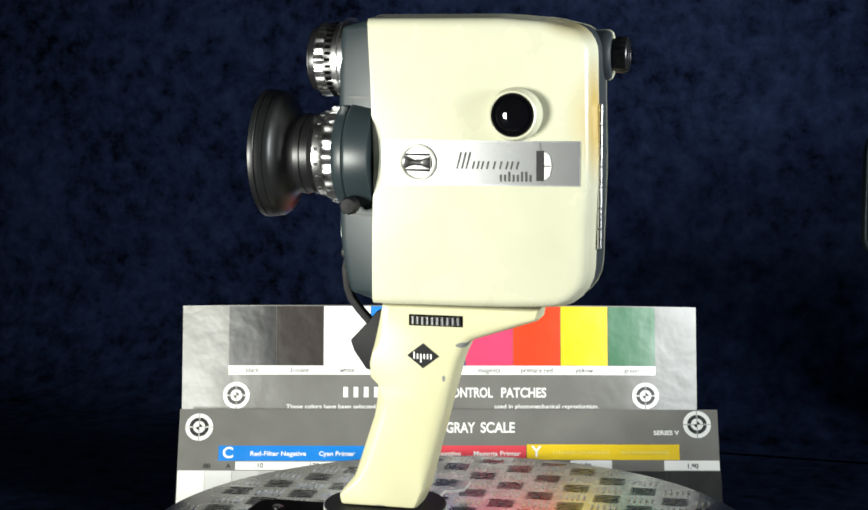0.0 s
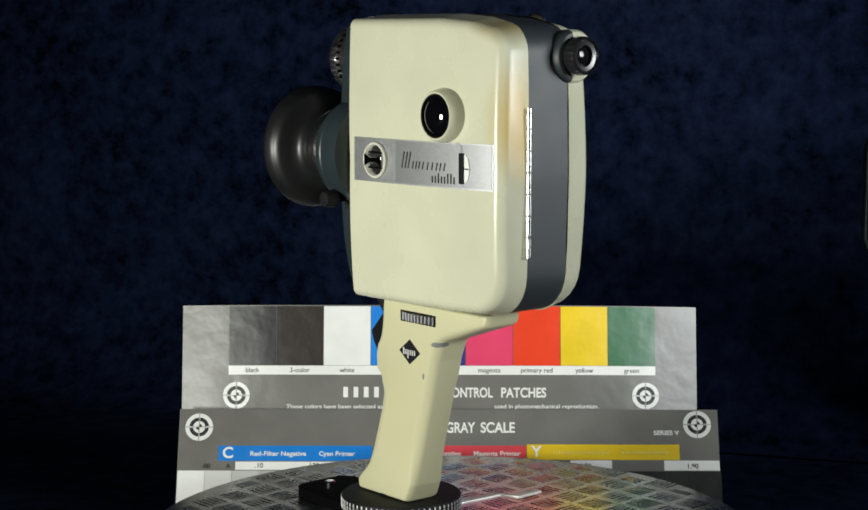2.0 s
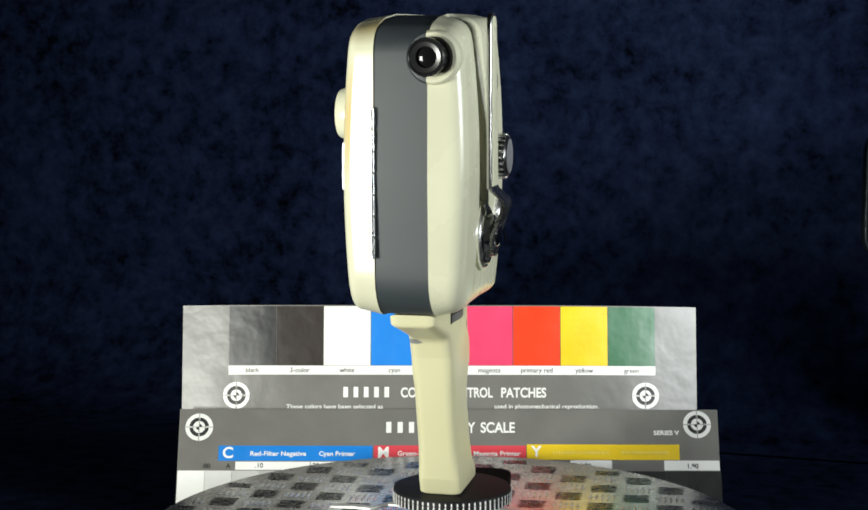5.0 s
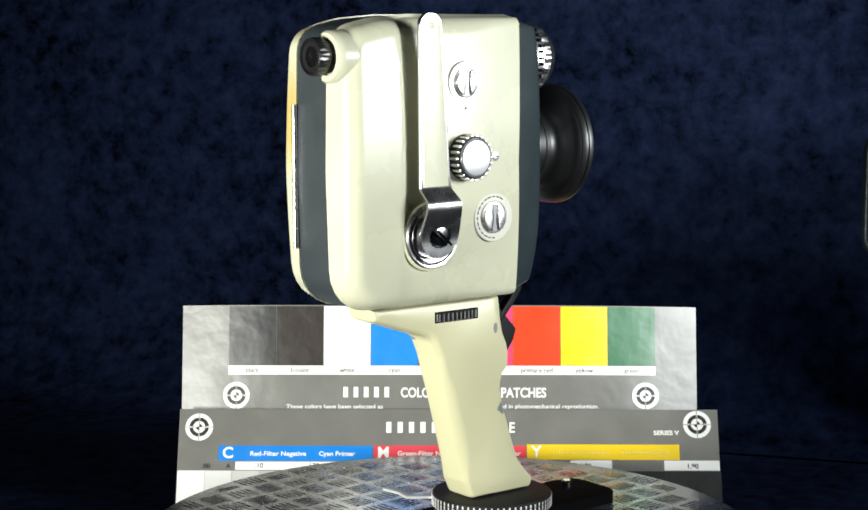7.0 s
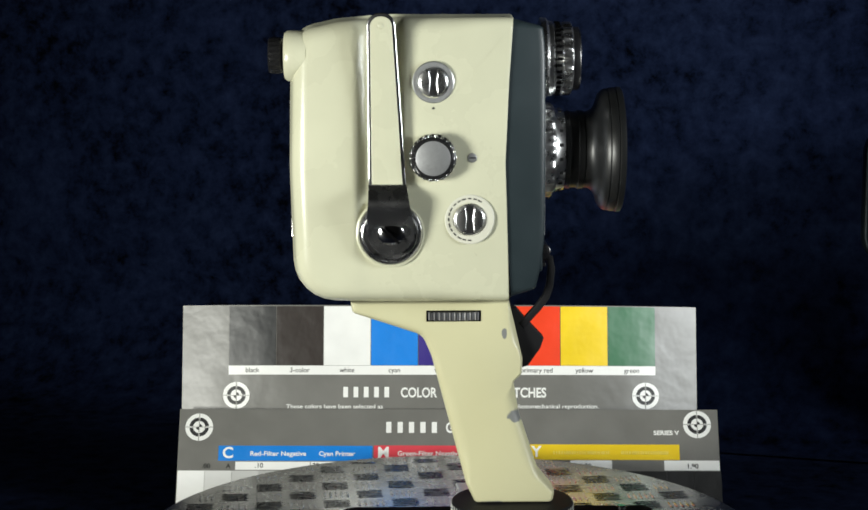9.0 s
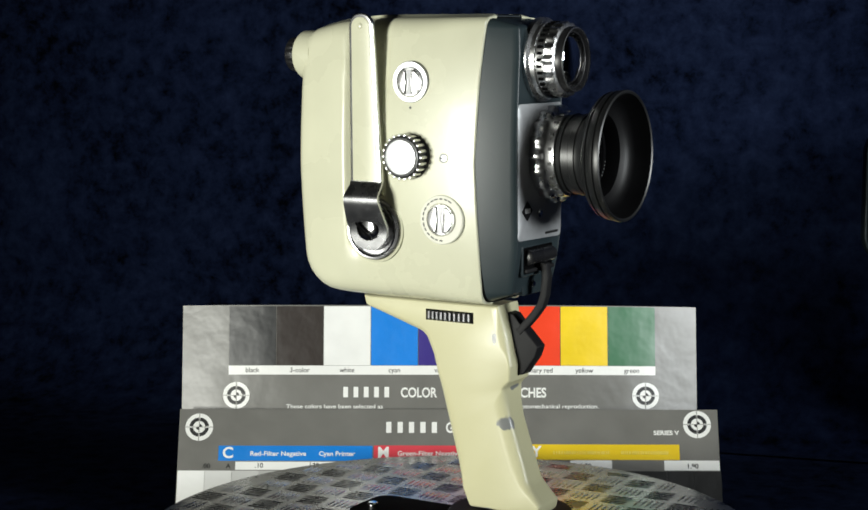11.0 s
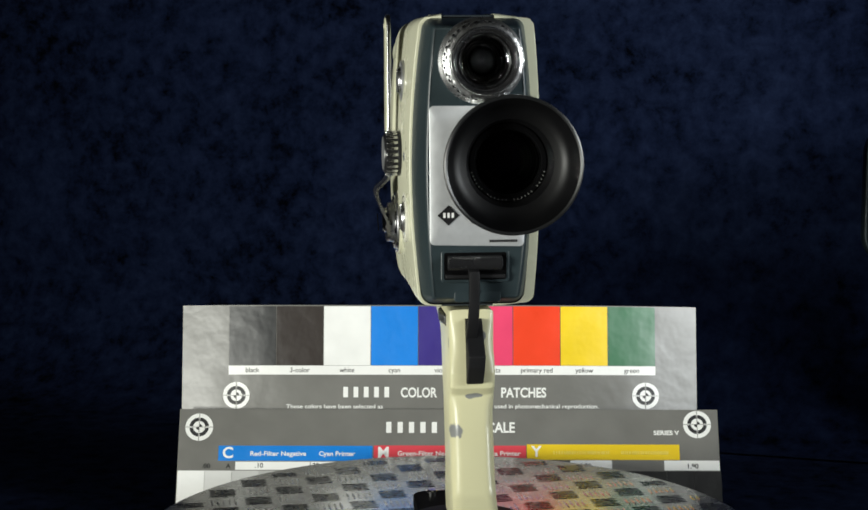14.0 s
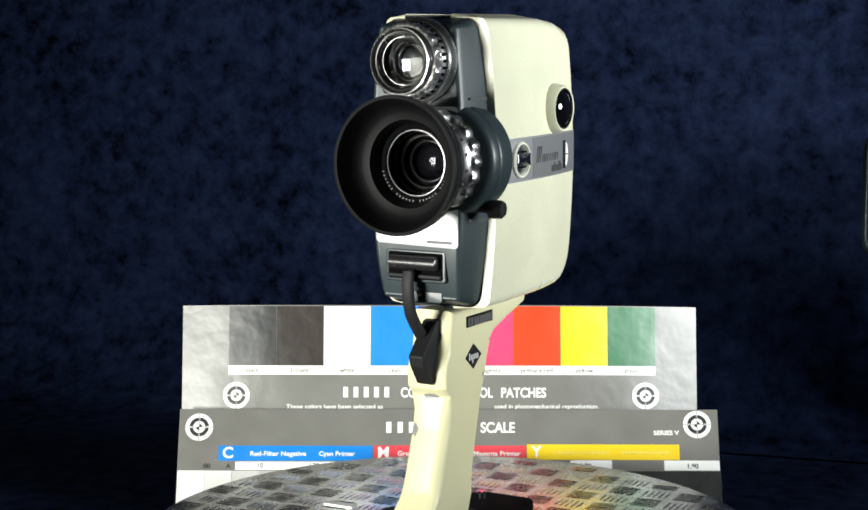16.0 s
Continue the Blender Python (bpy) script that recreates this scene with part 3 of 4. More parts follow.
def colour_card():
    c = empty("colour_patch_card")
    tagged(c, "grey printed control card with nine colour patches, leaning back", "colour card")
    flat("board", -182, 172.2, -148, -0.6, 0, CARD, c, low=0.6)
    cols = (("black", (0.012, 0.013, 0.014)), ("3-color", (0.022, 0.015, 0.012)), ("white", (0.80, 0.80, 0.77)), ("cyan", (0.0, 0.20, 0.68)), ("violet", (0.035, 0.02, 0.20)),
            ("magenta", (0.72, 0.045, 0.13)), ("primary red", (0.78, 0.045, 0.006)), ("yellow", (0.80, 0.56, 0.005)), ("green", (0.02, 0.13, 0.05)))
    w = 294.2 / 9
    flat("name_strip", -150.1, 144.0, -48.6, -42.4, 0.2, PWHITE, c, "white strip with patch names")
    for k, (nm, col) in enumerate(cols):
        x0 = -150.1 + k * w
        flat("colour_patch", x0 + 0.25, x0 + w - 0.25, -42.2, -1.4, 0.25, paper(nm.replace(" ", "_").replace("-", "_") + "_patch", col, 0.06), c, nm + " printed patch")
        words(nm, 3.2, INK, c, at(x0 + w / 2, -45.6, 0.3), extrude=0.05)
    for x in (-144.6, 137.1):
        bullseye(c, x, -62.9, 9.2, 0.1)
    blocks(c, -72.8, -37.4, -60.6, 7.2, 0.1, PWHITE)
    words("COLOR", 6.4, PWHITE, c, at(-19.0, -61.2, 0.2), bold=0.24, width=25)
    words("CONTROL", 6.4, PWHITE, c, at(15.4, -61.2, 0.2), bold=0.24, width=33)
    words("PATCHES", 6.4, PWHITE, c, at(53.2, -61.2, 0.2), bold=0.24, width=31)
    words("These colors have been selected as", 2.7, PWHITE, c, at(-76.8, -70.6, 0.2), bold=0.06, width=66.5)
    words("used in photomechanical reproduction.", 2.7, PWHITE, c, at(69, -70.4, 0.2), bold=0.06, width=71.5)
    curl(c, ((105, 0.0016), (50, 0.0017)))
    c.matrix_world = pose(0, 0.226, 0.095, 90 - 11.31)
    return c


def grey_card():
    c = empty("grey_scale_card")
    tagged(c, "grey printed grey scale card with filter colour bars, leaning back", "grey scale card")
    flat("board", -182.6, 185.6, -82.5, -0.2, 0, CARD, c, low=0.6)
    for x, y in ((-168.9, -12.9), (171.3, -10.6)):
        bullseye(c, x, y, 9.5, 0.1)
    blocks(c, -43.1, -4.2, -12.9, 7.6, 0.1, PWHITE)
    words("GRAY", 6.9, PWHITE, c, at(9.6, -13.4, 0.2), bold=0.26, width=20)
    words("SCALE", 6.9, PWHITE, c, at(35.2, -13.3, 0.2), bold=0.26, width=23.4)
    words("SERIES V", 2.9, PWHITE, c, at(150, -16.6, 0.2), bold=0.13, width=17.4)
    for nm, x0, x1, y0, y1, m, big, a, b in (("cyan", -155, -50.2, -36.2, -25.8, PCYAN, "C", "Red-Filter Negative", "Cyan Printer"),
                                             ("magenta", -49.2, 54.4, -36.0, -25.5, PMAG, "M", "Green-Filter Negative", "Magenta Printer"),
                                             ("yellow", 54.9, 158.6, -35.2, -24.6, PYEL, "Y", "", "")):
        flat("filter_bar", x0, x1, y0, y1, 0.25, m, c, nm + " filter bar")
        ym = (y0 + y1) / 2
        words(big, 7.2, PWHITE, c, at(x0 + 6.5, ym, 0.35), bold=0.28)
        if a:
            words(a, 3.1, PWHITE, c, at(x0 + 40.7 - 3 * (big == "M"), ym - 0.4, 0.35), bold=0.08, width=38 + 5 * (big == "M"))
            words(b, 3.1, PWHITE, c, at(x0 + 80.7 + 3 * (big == "M"), ym - 0.4, 0.35), bold=0.08, width=24.5 + 7.4 * (big == "M"))
        else:
            bars(c, x0 + 18, x0 + 56, ym - 0.4, 2.4, 0.3, paper("pale_yellow_print", (0.78, 0.64, 0.12)), 5)
            bars(c, x0 + 64, x0 + 96, ym - 0.4, 2.4, 0.3, paper("pale_yellow_print", (0.78, 0.64, 0.12)), 6)
    step = (186.2 + 182.4) / 20
    for k in range(20):
        x0 = -182.3 + k * step
        g = 0.82 * 10 ** (-0.1 * k)
        flat("grey_step", x0 + 0.1, x0 + step - 0.1, -82, -43.0, 0.2, paper("grey_step_print", (g, g, g * 0.97)), c)
    for x0, x1, m in ((-143.2, -92.5, PWHITE), (84.1, 112.4, PWHITE), (147.9, 185.4, PWHITE), (-92, -60, PWHITE)):
        flat("number_strip", x0, x1, -42.4, -36.8 if x0 < 0 else -35.6, 0.2, m, c)
    for body, x in ((".00", -163), ("A", -148)):
        words(body, 3.2, INK, c, at(x, -40.0, 0.2), bold=0.05)
    for body, x in ((".10", -127), (".20", -89), ("1.30", 94.5), ("1.90", 167)):
        words(body, 3.2, INK, c, at(x, -39.6, 0.3), bold=0.05)
    c.matrix_world = pose(0, 0.208, 0.025, 90 - 25.0)
    return c


colour_card()
grey_card()


# ---- fittings of the cine camera ----
def stain(m, centre, radii, colour, soft=0.45, warp=0.5, scale=120, rough=None, metal=None):
    """A mark with a shape of its own on a material, at a place on the thing in millimetres."""
    nt = m.node_tree
    b = nt.nodes["Principled BSDF"]
    tc = nt.nodes.new("ShaderNodeTexCoord")
    mp = nt.nodes.new("ShaderNodeMapping")
    mp.vector_type = "TEXTURE"
    mp.inputs["Location"].default_value = [c / 1000 for c in centre]
    mp.inputs["Scale"].default_value = [r / 1000 for r in radii]
    nt.links.new(tc.outputs["Object"], mp.inputs["Vector"])
    ln = nt.nodes.new("ShaderNodeVectorMath")
    ln.operation = "LENGTH"
    nt.links.new(mp.outputs[0], ln.inputs[0])
    n = nt.nodes.new("ShaderNodeTexNoise")
    n.inputs["Scale"].default_value, n.inputs["Detail"].default_value = scale, 5
    nt.links.new(tc.outputs["Object"], n.inputs["Vector"])
    ad = nt.nodes.new("ShaderNodeMath")
    ad.operation = "MULTIPLY_ADD"
    ad.inputs[1].default_value = warp * 2
    nt.links.new(n.outputs["Fac"], ad.inputs[0])
    nt.links.new(ln.outputs["Value"], ad.inputs[2])
    mr = nt.nodes.new("ShaderNodeMapRange")
    mr.inputs["From Min"].default_value, mr.inputs["From Max"].default_value = 1 + warp + soft, 1 + warp - soft
    nt.links.new(ad.outputs[0], mr.inputs["Value"])
    mx = nt.nodes.new("ShaderNodeMix")
    mx.data_type = "RGBA"
    nt.links.new(mr.outputs[0], mx.inputs["Factor"])
    nt.links.new(b.inputs["Base Color"].links[0].from_socket, mx.inputs["A"])
    mx.inputs["B"].default_value = (*colour, 1)
    nt.links.new(mx.outputs["Result"], b.inputs["Base Color"])


SHELLMAT = CREAM.copy()
SHELLMAT.name = "cream_enamel_yellowed"
stain(SHELLMAT, (-86, 27, 232), (16, 10, 24), (0.56, 0.41, 0.14), 0.5, 0.15, 60)
stain(SHELLMAT, (-80, 27, 285), (16, 16, 9), (0.28, 0.22, 0.08), 0.6, 0.2, 60)
GRIPMAT = CREAM.copy()
GRIPMAT.name = "cream_enamel_chipped"
GRIPMAT.node_tree.nodes["Principled BSDF"].inputs["Coat Weight"].default_value = 0.05
stain(GRIPMAT, (12, 8, 70), (60, 40, 70), (0.565, 0.54, 0.335), 0.6, 0.4, 25)
stain(GRIPMAT, (14, 24, 62), (13, 9, 30), (0.555, 0.52, 0.29), 0.7, 0.35, 45)
stain(GRIPMAT, (16, -7, 56), (13, 9, 30), (0.555, 0.52, 0.29), 0.7, 0.35, 45)
for n in GRIPMAT.node_tree.nodes:
    if n.type == "MAP_RANGE":
        n.inputs["To Min"].default_value, n.inputs["To Max"].default_value = 0.27, 0.42
for c, r in (((41, -2.5, 64.5), (7, 5.5, 4.5)), ((30.8, -5, 111.5), (1.9, 5, 3.4)), ((36, 13, 114), (5, 2.5, 4)), ((-2, 22, 89), (0.7, 4, 1.6)), ((-14, 17, 108), (5, 7, 1.4)), ((-4, -4, 66), (2.2, 4, 1.6)), ((36, 9, 83), (1.8, 5, 1.8)), ((35, 22, 14), (4, 5, 1.2)), ((24, -5, 14), (6, 5, 1.2))):
    stain(GRIPMAT, c, r, (0.20, 0.205, 0.20), 0.08, 0.95, 170)
for o in CC.children:
    if o.name == "left_shell":
        o.data.materials[0] = SHELLMAT
    if o.name == "grip":
        o.data.materials[0] = GRIPMAT


def skin(fout, s, x0, x1, z0, z1, lift, nx=16, nz=4):
    """A thin plate that follows the cover."""
    bm = bmesh.new()
    lay = []
    for h in (-0.3, lift):
        g = []
        for j in range(nz + 1):
            z = z0 + (z1 - z0) * j / nz
            g.append([bm.verts.new((x0 + (x1 - x0) * i / nx, fout(x0 + (x1 - x0) * i / nx, z) + s * h, z)) for i in range(nx + 1)])
        lay.append(g)
    for g in lay:
        for j in range(nz):
            for i in range(nx):
                bm.faces.new((g[j][i], g[j][i + 1], g[j + 1][i + 1], g[j + 1][i]))
    a, b = lay
    for i in range(nx):
        for j in (0, nz):
            bm.faces.new((a[j][i], a[j][i + 1], b[j][i + 1], b[j][i]))
    for j in range(nz):
        for i in (0, nx):
            bm.faces.new((a[j][i], a[j + 1][i], b[j + 1][i], b[j][i]))
    return bm


# left side: name strip, slotted knob, footage window, winding button
part("name_strip", skin(left_out, 1, 24.8, -79.8, 197.8, 221.4, 0.45), SATIN, CC, "satin silver name strip")
NP = part("name_plate", skin(left_out, 1, -11, -79.0, 198.6, 220.6, 0.75), BRUSHED, CC, "bright silver name plate")
rnd = random.Random(4)
x = -17.0
while x > -49:
    h = 9 if x > -24 else 4.2
    bm = box_bm(-0.42, 0.42, -0.15, 0.15, -h / 2, h / 2)
    bmesh.ops.transform(bm, matrix=Matrix.Translation((x, left_out(x, 209) + 0.8, 206.5 + h / 2)) @ Matrix.Rotation(radians(-14), 4, "Y"), verts=bm.verts)
    part("name_bar", bm, INK, NP)
    x -= rnd.uniform(2.2, 3.6)
x = -39.0
while x > -55.5:
    h = rnd.choice((3.6, 5.2))
    part("name_bar", box_bm(x - 0.5, x + 0.5, left_out(x, 202) + 0.6, left_out(x, 202) + 0.95, 200.2, 200.2 + h), INK, NP, smooth=False)
    x -= 2.2
part("footage_window", box_bm(-61.2, -57.4, left_out(-59, 209) + 0.2, left_out(-59, 209) + 1.0, 200.6, 216.4), BLACK, CC, "black footage counter window", smooth=False)
part("footage_scale", slab(fillet([(-61.3, 201, 0), (-61.3, 216, 0), (-64.2, 214, 2), (-65.4, 208.5, 3), (-64.2, 203, 2)]), xz, left_out(-62, 209), left_out(-62, 209) + 0.95), PWHITE, CC, "white footage scale")
part("footage_hand", box_bm(-65, -58, left_out(-61, 209) + 0.9, left_out(-61, 209) + 1.15, 208.1, 208.7), INK, CC, smooth=False)
yk = left_out(4.5, 209)
kn = part("slotted_knob", lathe([(yk - 1, 9.7), (yk + 1.9, 9.7), (yk + 2.5, 9.2), (yk + 2.4, 8.5), (yk + 1.2, 8.1), (yk + 0.6, 8.0)], (5.2, 0, 209.6), "y", 48, caps=(True, False)), SCALEW, CC, "round cream-rimmed slotted lock")
part("lock_dish", lathe([(yk + 0.7, 8.15), (yk + 0.8, 0.1)], (5.2, 0, 209.6), "y", 48), POLISH, kn, "turned chrome dish")
part("bow_handle", slab(fillet([(-2.4, 206.2, 0), (3, 208.1, 3), (8, 208.1, 3), (12.8, 206.2, 0), (12.8, 213.2, 0), (8, 211.2, 3), (3, 211.2, 3), (-2.4, 213.2, 0)]), xz, yk + 0.9, yk + 3.4, 0, 0.9), CHROME, kn, "waisted chrome grip")
for z, h in ((205.6, 0.5), (213.8, 0.5)):
    part("lock_groove", box_bm(-1.4, 11.6, yk + 0.7, yk + 1.15, z - h, z + h), MATTE, kn, smooth=False)
yb = left_out(-46, 235)
part("button_collar", lathe([(yb - 2, 14.4), (yb + 1.2, 14.0), (yb + 5.6, 13.0), (yb + 6.4, 12.4), (yb + 6.2, 11.5), (yb + 3.0, 11.4)], (-46, 0, 235), "y", 56), CREAM, CC, "cream round button collar")
part("wind_button", lathe([(yb + 2.5, 11.3), (yb + 5.6, 11.3), (yb + 6.3, 10.9), (yb + 6.3, 9.9), (yb + 5.6, 9.4), (yb + 6.8, 8.2), (yb + 8.0, 5.6), (yb + 8.7, 2.8), (yb + 8.8, 0.1)], (-46, 0, 235), "y", 48), LENS, CC, "glossy black round button")

# grip fittings
for s, y in ((1, 20.4), (-1, -3.6)):
    part("wheel_slot", box_bm(-12.8, 17.6, y - 1 if s > 0 else y - 0.25, y + 0.25 if s > 0 else y + 1, 118.0, 124.2), MATTE, CC, smooth=False)
    for k in range(10):
        x = -10.2 + 25.6 * k / 9 - 0.2
        yy = y + s * (1.7 - 1.3 * ((x - 2.4) / 13.5) ** 2)
        part("thumb_wheel", lathe([(118.7, 1.1), (119.0, 1.5), (123.2, 1.5), (123.5, 1.1)], (x, yy - s * 0.7, 0), "z", 10), DIM, CC)
part("grip_badge", slab([(18.7, 101.3), (9.6, 108.3), (0.5, 101.3), (9.6, 94.3)], xz, 20.3, 20.75), DISC, CC, "black diamond badge")
for k in range(6):
    part("badge_bar", box_bm(14.2 - 1.9 * k, 15.0 - 1.9 * k, 20.7, 20.95, 99.6 - (k == 2) * 2, 102.4 + (k == 0)), WHITE, CC, smooth=False)
fx = 29 + (front_x(182) - 29) * 0.985 + 0.45
part("front_badge", slab([(-11.7, 182.4), (-5.9, 187.7), (-0.1, 182.4), (-5.9, 177.1)], yz, fx, fx + 0.5), DISC, CC, "black diamond badge")
for k in range(3):
    part("badge_bar", box_bm(fx + 0.4, fx + 0.7, -8.7 + 2.2 * k, -7.5 + 2.2 * k, 181.2, 183.8), WHITE, CC, smooth=False)
part("plate_screw", lathe([(fx, 2.3), (fx + 1.2, 2.3), (fx + 1.8, 1.6)], (0, 7.5, 180.2), "x", 18), CHROME, CC, "small bright screw")
fx2 = 29 + (front_x(168.5) - 29) * 0.985 + 0.45
for k in range(12):
    part("letter_bar", box_bm(fx2, fx2 + 0.3, 15.8 + 1.25 * k, 16.7 + 1.25 * k, 168.0, 169.3), INK, CC, smooth=False)
part("zoom_lever", lathe([(40, 2.0), (46, 2.4), (48, 5.0), (54.2, 4.8), (55.4, 3.8), (55.8, 0.1)], (41.4, 0, 186.5), "y", 24, lambda k, i: 1 - 0.08 * (k % 2) if i in (2, 3) else 1), DISC, CC, "black ribbed setting knob")
for z in (180, 243.3):
    bm = box_bm(31, 45.5, 36, FC + front_half(z) + 0.2, z - 0.6, z + 0.6)
    for v in bm.verts:
        v.co.y -= 0.2 * (v.co.x - 31)
    part("seam", bm, INK, CC, smooth=False)
part("lever_pad", slab(dense(fillet([(-2.5, 135.5, 2), (22.5, 135.5, 2), (22.5, 146, 2), (-2.5, 146, 2)]), 4), yz, 42, 47.6, 0, 0.6), GREY, CC, "raised grey lever pad")

# rear: hinge, eyepiece
for k in range(7):
    z0 = 163.2 + 11 * k
    part("hinge_knuckle", lathe([(z0, 1.0), (z0 + 0.3, 1.45), (z0 + 10.4, 1.45), (z0 + 10.7, 1.0)], (-87.4, 21.0, 0), "z", 14), KNURL, CC)
for nm, m, side in (("eyepiece_boss", CREAM, -1), ("eyepiece_socket", BAND, 1)):
    bm = lathe([(-77, 13.6), (-84, 13.8), (-87.2, 13.6), (-88.8, 12.4), (-89.2, 10.8), (-88.4, 9.4), (-85, 9.0)], (0, -10.6, 265.0), "x", 64)
    bmesh.ops.bisect_plane(bm, geom=bm.verts[:] + bm.edges[:] + bm.faces[:], plane_co=(0, YR, 0), plane_no=(0, side, 0), clear_inner=True)
    part(nm, bm, m, CC, "cream round eyepiece boss" if side < 0 else "dark grey round eyepiece boss")
part("eyecup", lathe([(-84, 8.6), (-90.0, 8.8), (-90.4, 9.3), (-91.0, 9.8), (-95.4, 9.9), (-97.0, 9.5), (-97.6, 8.8), (-96.8, 8.2), (-96.2, 8.0)], (0, -9.2, 265.3), "x", 72,
                     lambda k, i: 1 - 0.05 * (k % 4 < 2) if i in (3, 4) else 1, caps=(True, False)), BLACK, CC, "black ribbed rubber eyecup")
part("eyepiece_ring", lathe([(-92, 8.1), (-96.4, 8.0), (-96.7, 7.5), (-96.3, 5.4), (-94.4, 4.9)], (0, -9.2, 265.3), "x", 48, caps=(False, False)), BLACK, CC, "black eyepiece ring")
part("eyepiece_glass", lathe([(-93.8, 5.2), (-94.6, 5.0), (-95.2, 3.5), (-95.5, 1.8), (-95.6, 0.1)], (0, -9.2, 265.3), "x", 24), FINDGL, CC, "small eyepiece glass")

# right side: crank, dials
ARM = dense(fillet([(-44.3, 194.6, 0), (-24.0, 194.6, 0), (-29.9, 286.4, 6.8), (-44.6, 286.4, 6.8)], 8), 6)
crank = part("wind_crank", slab(ARM, xz, -31.8, -34.2, 0.2, 0.7), POLISH, CC, "folding wind crank with cream inlay")
INL = fillet([(-42.4, 195.6, 0), (-26.0, 195.6, 0), (-31.6, 284.4, 5.2), (-42.8, 284.4, 5.2)], 8)
part("crank_inlay", slab(INL, xz, -33.6, -34.7, 0, 0.3), CREAM, crank, "cream enamel inlay")

part("rivet", lathe([(-34.2, 1.8), (-34.9, 1.7), (-35.3, 1.0)], (-37.2, 0, 279.6), "y", 16), CREAM, crank)


def sheet(rows, half):
    """A bent tongue; rows of (z, y, x centre, half width)."""
    rings = []
    for z, y, xc, hw in rows:
        rings.append([(xc - hw, y - 0.8, z), (xc + hw, y - 0.8, z), (xc + hw, y + 0.8, z), (xc - hw, y + 0.8, z)])
    return rings_mesh(rings)


TONG = [(195.6, -33.2, -34.1, 10.1), (193.6, -34.2, -34, 10.2), (188.5, -39.8, -33.6, 10.8), (186, -40.6, -33.5, 11), (183, -40.0, -33.3, 11.4), (173, -36.0, -32.8, 12.6), (170, -34.6, -32.5, 12.8)]
TONG += [(170.4 - 12.8 * math.sin(a), -34.4 + 0.4 * a, -32.5, 12.8 * math.cos(a)) for a in (0.35, 0.7, 1.0, 1.25, 1.5)]
part("crank_tongue", sheet(TONG, 0), BURNISH, crank, "bent steel tongue")
part("crank_dish", lathe([(-20, 17.2), (-26.8, 17.2), (-27.6, 16.6), (-27.4, 15.6), (-26.4, 15.2), (-26.2, 12), (-31.2, 11.2), (-31.6, 10.6), (-31.6, 0.1)], (-32.4, 0, 170.2), "y", 64), BURNISH, CC, "round chrome crank dish")
part("dish_ring", lathe([(-26.0, 15.6), (-28.4, 15.4), (-28.7, 14.8), (-28.4, 14.2), (-26.0, 14.0)], (-32.4, 0, 170.2), "y", 64, caps=(False, False)), CHROME, CC, "bright ring in the crank dish")
part("crank_dish_rim", lathe([(-20, 18.8), (-25.8, 18.6), (-26.2, 17.6), (-25.6, 16.9)], (-32.4, 0, 170.2), "y", 64), CREAM, CC)
sc = part("crank_screw", lathe([(-34.4, 7.4), (-35.8, 7.2), (-36.8, 6.0), (-37.2, 3), (-37.3, 0.1)], (-32.4, 0, 170.2), "y", 40), CHROME, crank, "domed chrome screw")
bm = box_bm(-6.4, 6.4, -0.2, 0.25, -0.7, 0.7)
bmesh.ops.transform(bm, matrix=Matrix.Translation((-32.4, -37.3, 170.2)) @ Matrix.Rotation(radians(40), 4, "Y"), verts=bm.verts)
part("screw_slot", bm, MATTE, sc)


for ob in [crank] + list(crank.children):
    ob.data.transform(Matrix.Translation((0.0004, 0.0022, 0.0014)))


def dial(x, z, y, R, rd, ring, label):
    d = part("dial", lathe([(y + 3, R), (y - 0.6, R), (y - 1.0, R - 0.5), (y - 1.0, rd + 0.6), (y - 0.4, rd + 0.3), (y - 0.4, 0.1)], (x, 0, z), "y", 56), ring, CC, label)
    out = [(x + rd * math.cos(a), z + rd * math.sin(a)) for a in [2 * math.pi * k / 40 for k in range(40)]]
    part("dial_face", slab(out, xz, y - 0.3, y - 1.8, 0, 0.5), KNURL, d, "turned chrome dial face")
    hg = [(x - 1.7, z - rd * 0.85), (x + 1.7, z - rd * 0.85), (x + 0.55, z), (x + 1.7, z + rd * 0.85), (x - 1.7, z + rd * 0.85), (x - 0.55, z)]
    part("dial_bar", slab(hg, xz, y - 1.2, y - 2.2), DIM, d, "dark waisted grip of the dial")
    for s in (-1, 1):
        arc = [(x + s * rd * 0.93 * math.cos(a), z + rd * 0.93 * math.sin(a)) for a in [-1.15 + 2.3 * k / 14 for k in range(15)]]
        arc += [(x + s * (1.3 + 0.8 * abs(1 - k / 3)), z + rd * 0.8 * (1 - k / 3)) for k in range(7)]
        part("dial_wing", slab(arc, xz, y - 1.7, y - 2.9, 0, 0.9, 3), KNURL, d)
    return d


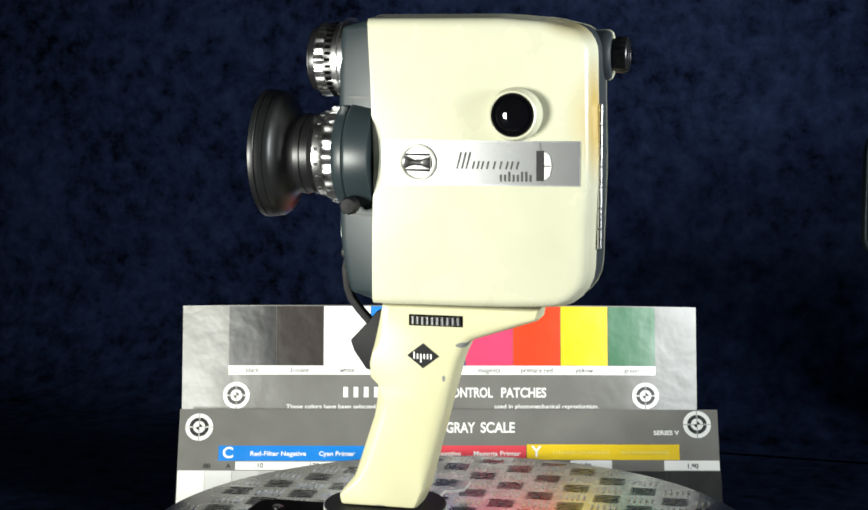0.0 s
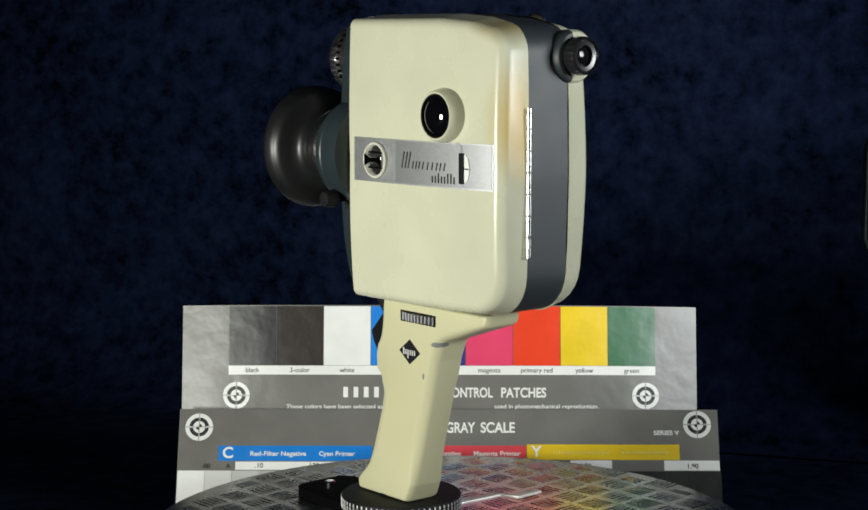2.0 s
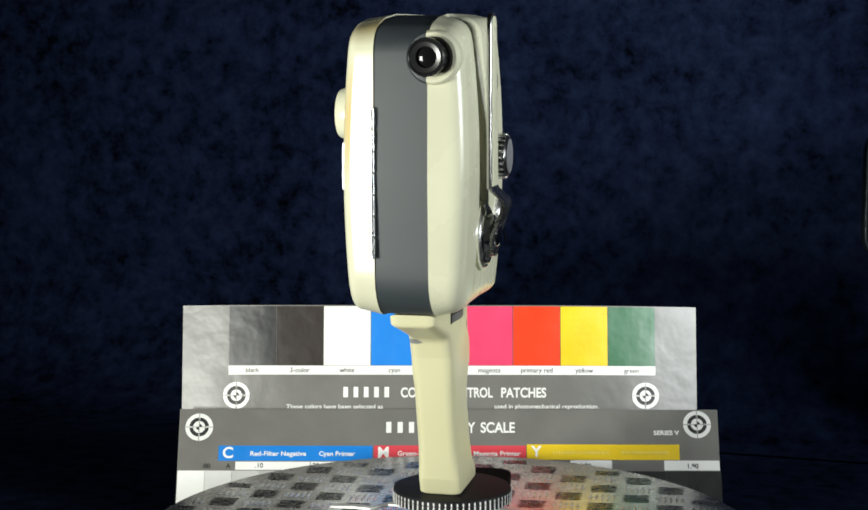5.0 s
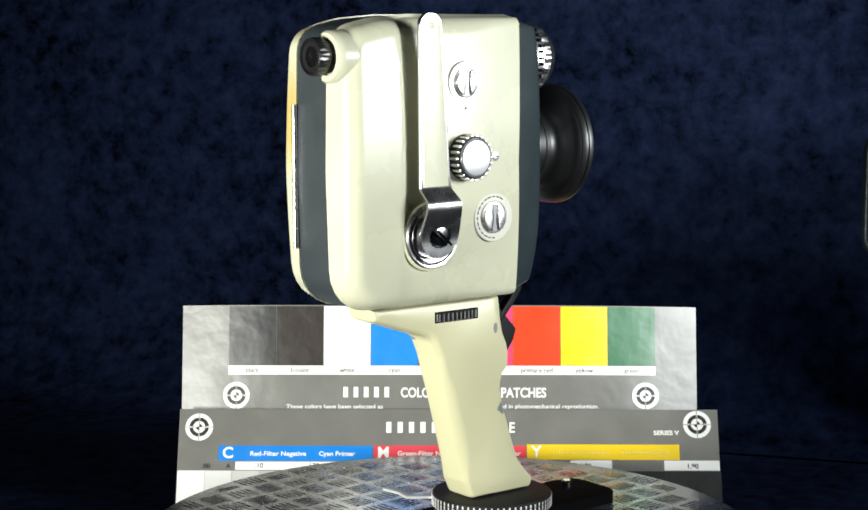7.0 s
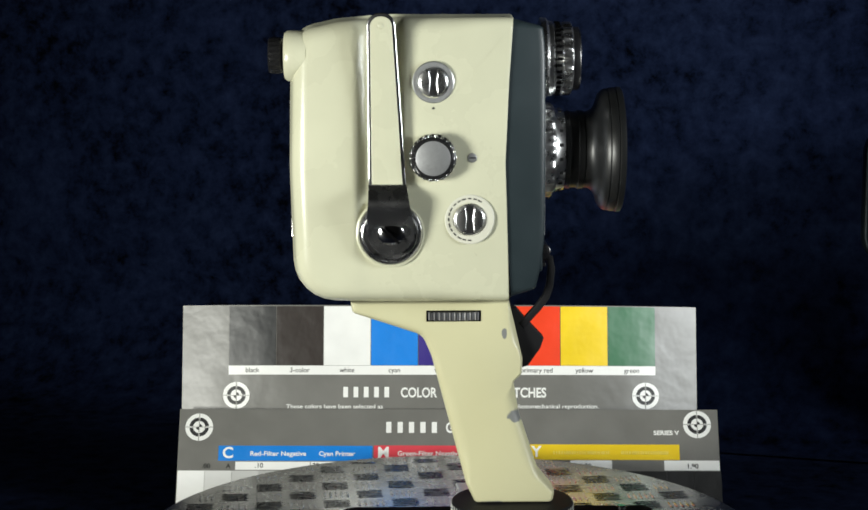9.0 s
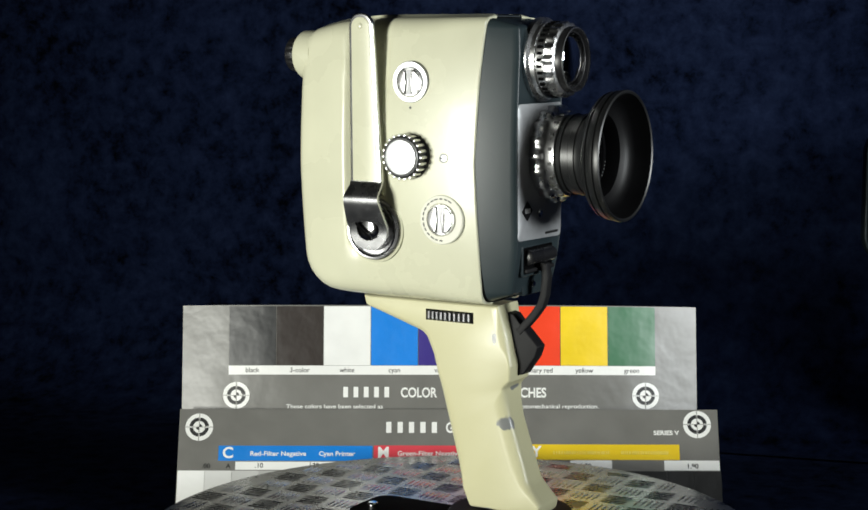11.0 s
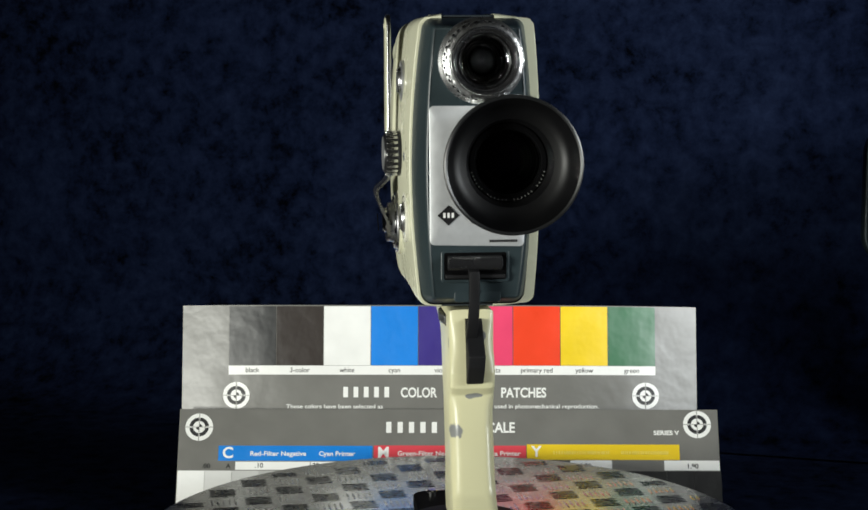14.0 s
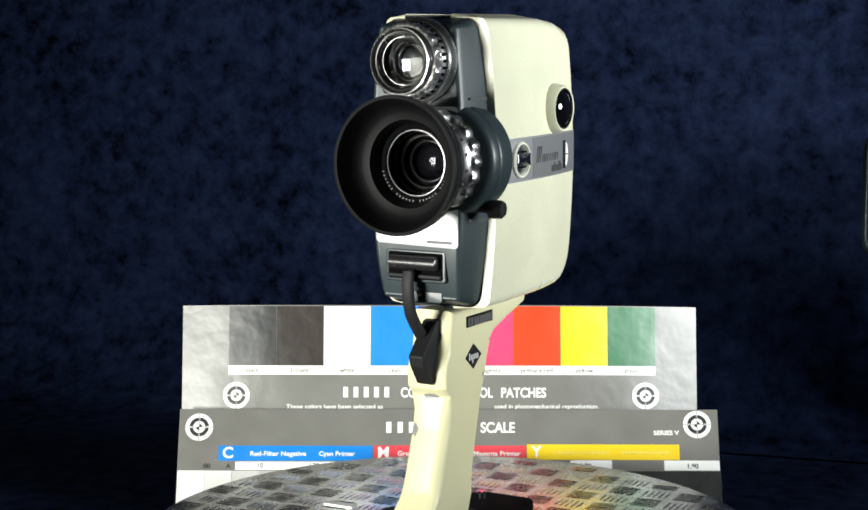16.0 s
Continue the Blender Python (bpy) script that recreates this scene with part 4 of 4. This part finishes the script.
dial(-9, 251.0, right_out(-9, 250), 11.2, 8.0, SATIN, "round chrome setting dial")
d2 = dial(10.4, 177.4, right_out(10.4, 177), 13.5, 8.6, SCALEW, "chrome dial on a white scale ring")
yr = right_out(10.4, 177) - 1.0
for k in range(15):
    a = radians(60 + 15 * k)
    bm = box_bm(-0.9 if k % 3 else -1.4, 0.9, -0.12, 0.12, -0.35, 0.35)
    bmesh.ops.transform(bm, matrix=Matrix.Translation((10.4 + 11.3 * math.cos(a), yr - 0.05, 177.4 + 11.3 * math.sin(a))) @ Matrix.Rotation(-a + math.pi / 2, 4, "Y"), verts=bm.verts)
    part("scale_bar", bm, INK, d2)
ym = right_out(-9.3, 211)
kb = part("fluted_knob", lathe([(ym + 3, 12.6), (ym - 1.2, 12.6), (ym - 1.8, 11.5), (ym - 7.8, 11.4), (ym - 8.6, 10.6), (ym - 8.7, 9.6)], (-9.3, 0, 211), "y", 64), BLACK, CC, "fluted black and chrome knob")
for k in range(22):
    a = 2 * math.pi * k / 22
    bm = box_bm(-0.85, 0.85, ym - 8.0, ym - 1.6, -0.7, 0.7, 0.4)
    bmesh.ops.transform(bm, matrix=Matrix.Translation((-9.3 + 11.8 * math.cos(a), 0, 211 + 11.8 * math.sin(a))) @ Matrix.Rotation(-a + math.pi / 2, 4, "Y"), verts=bm.verts)
    part("rib", bm, POLISH, kb)
part("knob_ring", lathe([(ym - 8.2, 10.6), (ym - 9.0, 10.2), (ym - 9.0, 9.2)], (-9.3, 0, 211), "y", 56), BLACK, kb)
part("knob_face", lathe([(ym - 8.4, 9.4), (ym - 9.3, 9.3), (ym - 9.4, 8.9), (ym - 9.4, 0.1)], (-9.3, 0, 211), "y", 56), SATIN, kb, "flat matt aluminium knob face")
yq = right_out(11.8, 210.6)
part("side_screw", lathe([(yq + 1, 2.6), (yq - 0.3, 2.5), (yq - 0.5, 2.0), (yq - 0.5, 0.1)], (11.8, 0, 210.6), "y", 20), SATIN, CC, "small flush screw")
part("screw_slot", box_bm(9.9, 13.7, yq - 0.6, yq - 0.3, 210.3, 210.9), MATTE, CC, smooth=False)
part("index_dot", lathe([(right_out(-9, 237) + 0.5, 0.7), (right_out(-9, 237) - 0.15, 0.7)], (-8.9, 0, 237.2), "y", 12), INK, CC)


# small pieces belong to the part that carries them
def carried(parent, *kinds, near=False):
    for ob in list(CC.children):
        if ob is parent or ob.name.split(".")[0] not in kinds:
            continue
        if near and (ob.data.vertices[0].co - parent.data.vertices[0].co).length > 0.04:
            continue
        ob.parent, ob.matrix_basis = parent, Matrix()


def parts_named(name):
    return [ob for ob in CC.children if ob.name.split(".")[0] == name]


carried(LENSOB, "hood_lining", "lens_tube", "lens_mark", "retaining_ring", "front_glass", "front_element")
carried(fr, "finder_barrel", "finder_step", "finder_element", "finder_bezel", "finder_glass")
carried(parts_named("front_plate")[0], "front_badge", "plate_screw", "letter_bar")
carried(parts_named("eyecup")[0], "eyepiece_ring", "eyepiece_glass")
carried(parts_named("lever_frame")[0], "lever_recess", "lever_lip")
carried(parts_named("name_strip")[0], "footage_window", "footage_scale", "footage_hand")
carried(parts_named("side_screw")[0], "screw_slot")
carried(parts_named("crank_dish")[0], "dish_ring")
carried(parts_named("button_collar")[0], "wind_button")
for slot in parts_named("wheel_slot"):
    for ob in parts_named("thumb_wheel"):
        if abs(ob.data.vertices[0].co.y - slot.data.vertices[0].co.y) < 0.008:
            ob.parent = slot
for ob in parts_named("badge_bar"):
    ob.parent = parts_named("grip_badge")[0] if ob.data.vertices[0].co.z < 0.12 else parts_named("front_plate")[0]


# ---- at the edge of the table ----
def framed_panel():
    out = fillet([(312.3, 111.1, 21), (490, 111.1, 21), (490, 215, 21), (312.3, 215, 21)], 8)
    p = empty("dark_panel")
    tagged(p, "dark panel with a rounded grey metal rim", "panel")
    part("rim", slab(out, xz, 330, 342, 2.5, 2.5, 3), GREY, p)
    part("face", slab([(a * 0.97 + 411 * 0.03, b * 0.97 + 160 * 0.03) for a, b in out], xz, 329.4, 331), MATTE, p)
    part("stand", box_bm(391, 431, 334, 341, -48, 108), MATTE, p)
    part("foot", box_bm(360, 460, 300, 370, -48, -42, 2), MATTE, p)
    return p


framed_panel()


# ---- movement ----
def motions():
    rows = [(t, AXLE @ pose(0, 0, 0, 0, 0, h)) for t, h in HEADINGS]
    for thing in (MOUNT, PLATE, CC):
        walk(thing, rows)
    walk(TURN, [(t, Matrix.Translation((0, 0, -0.0027)) @ m) for t, m in rows])


motions()
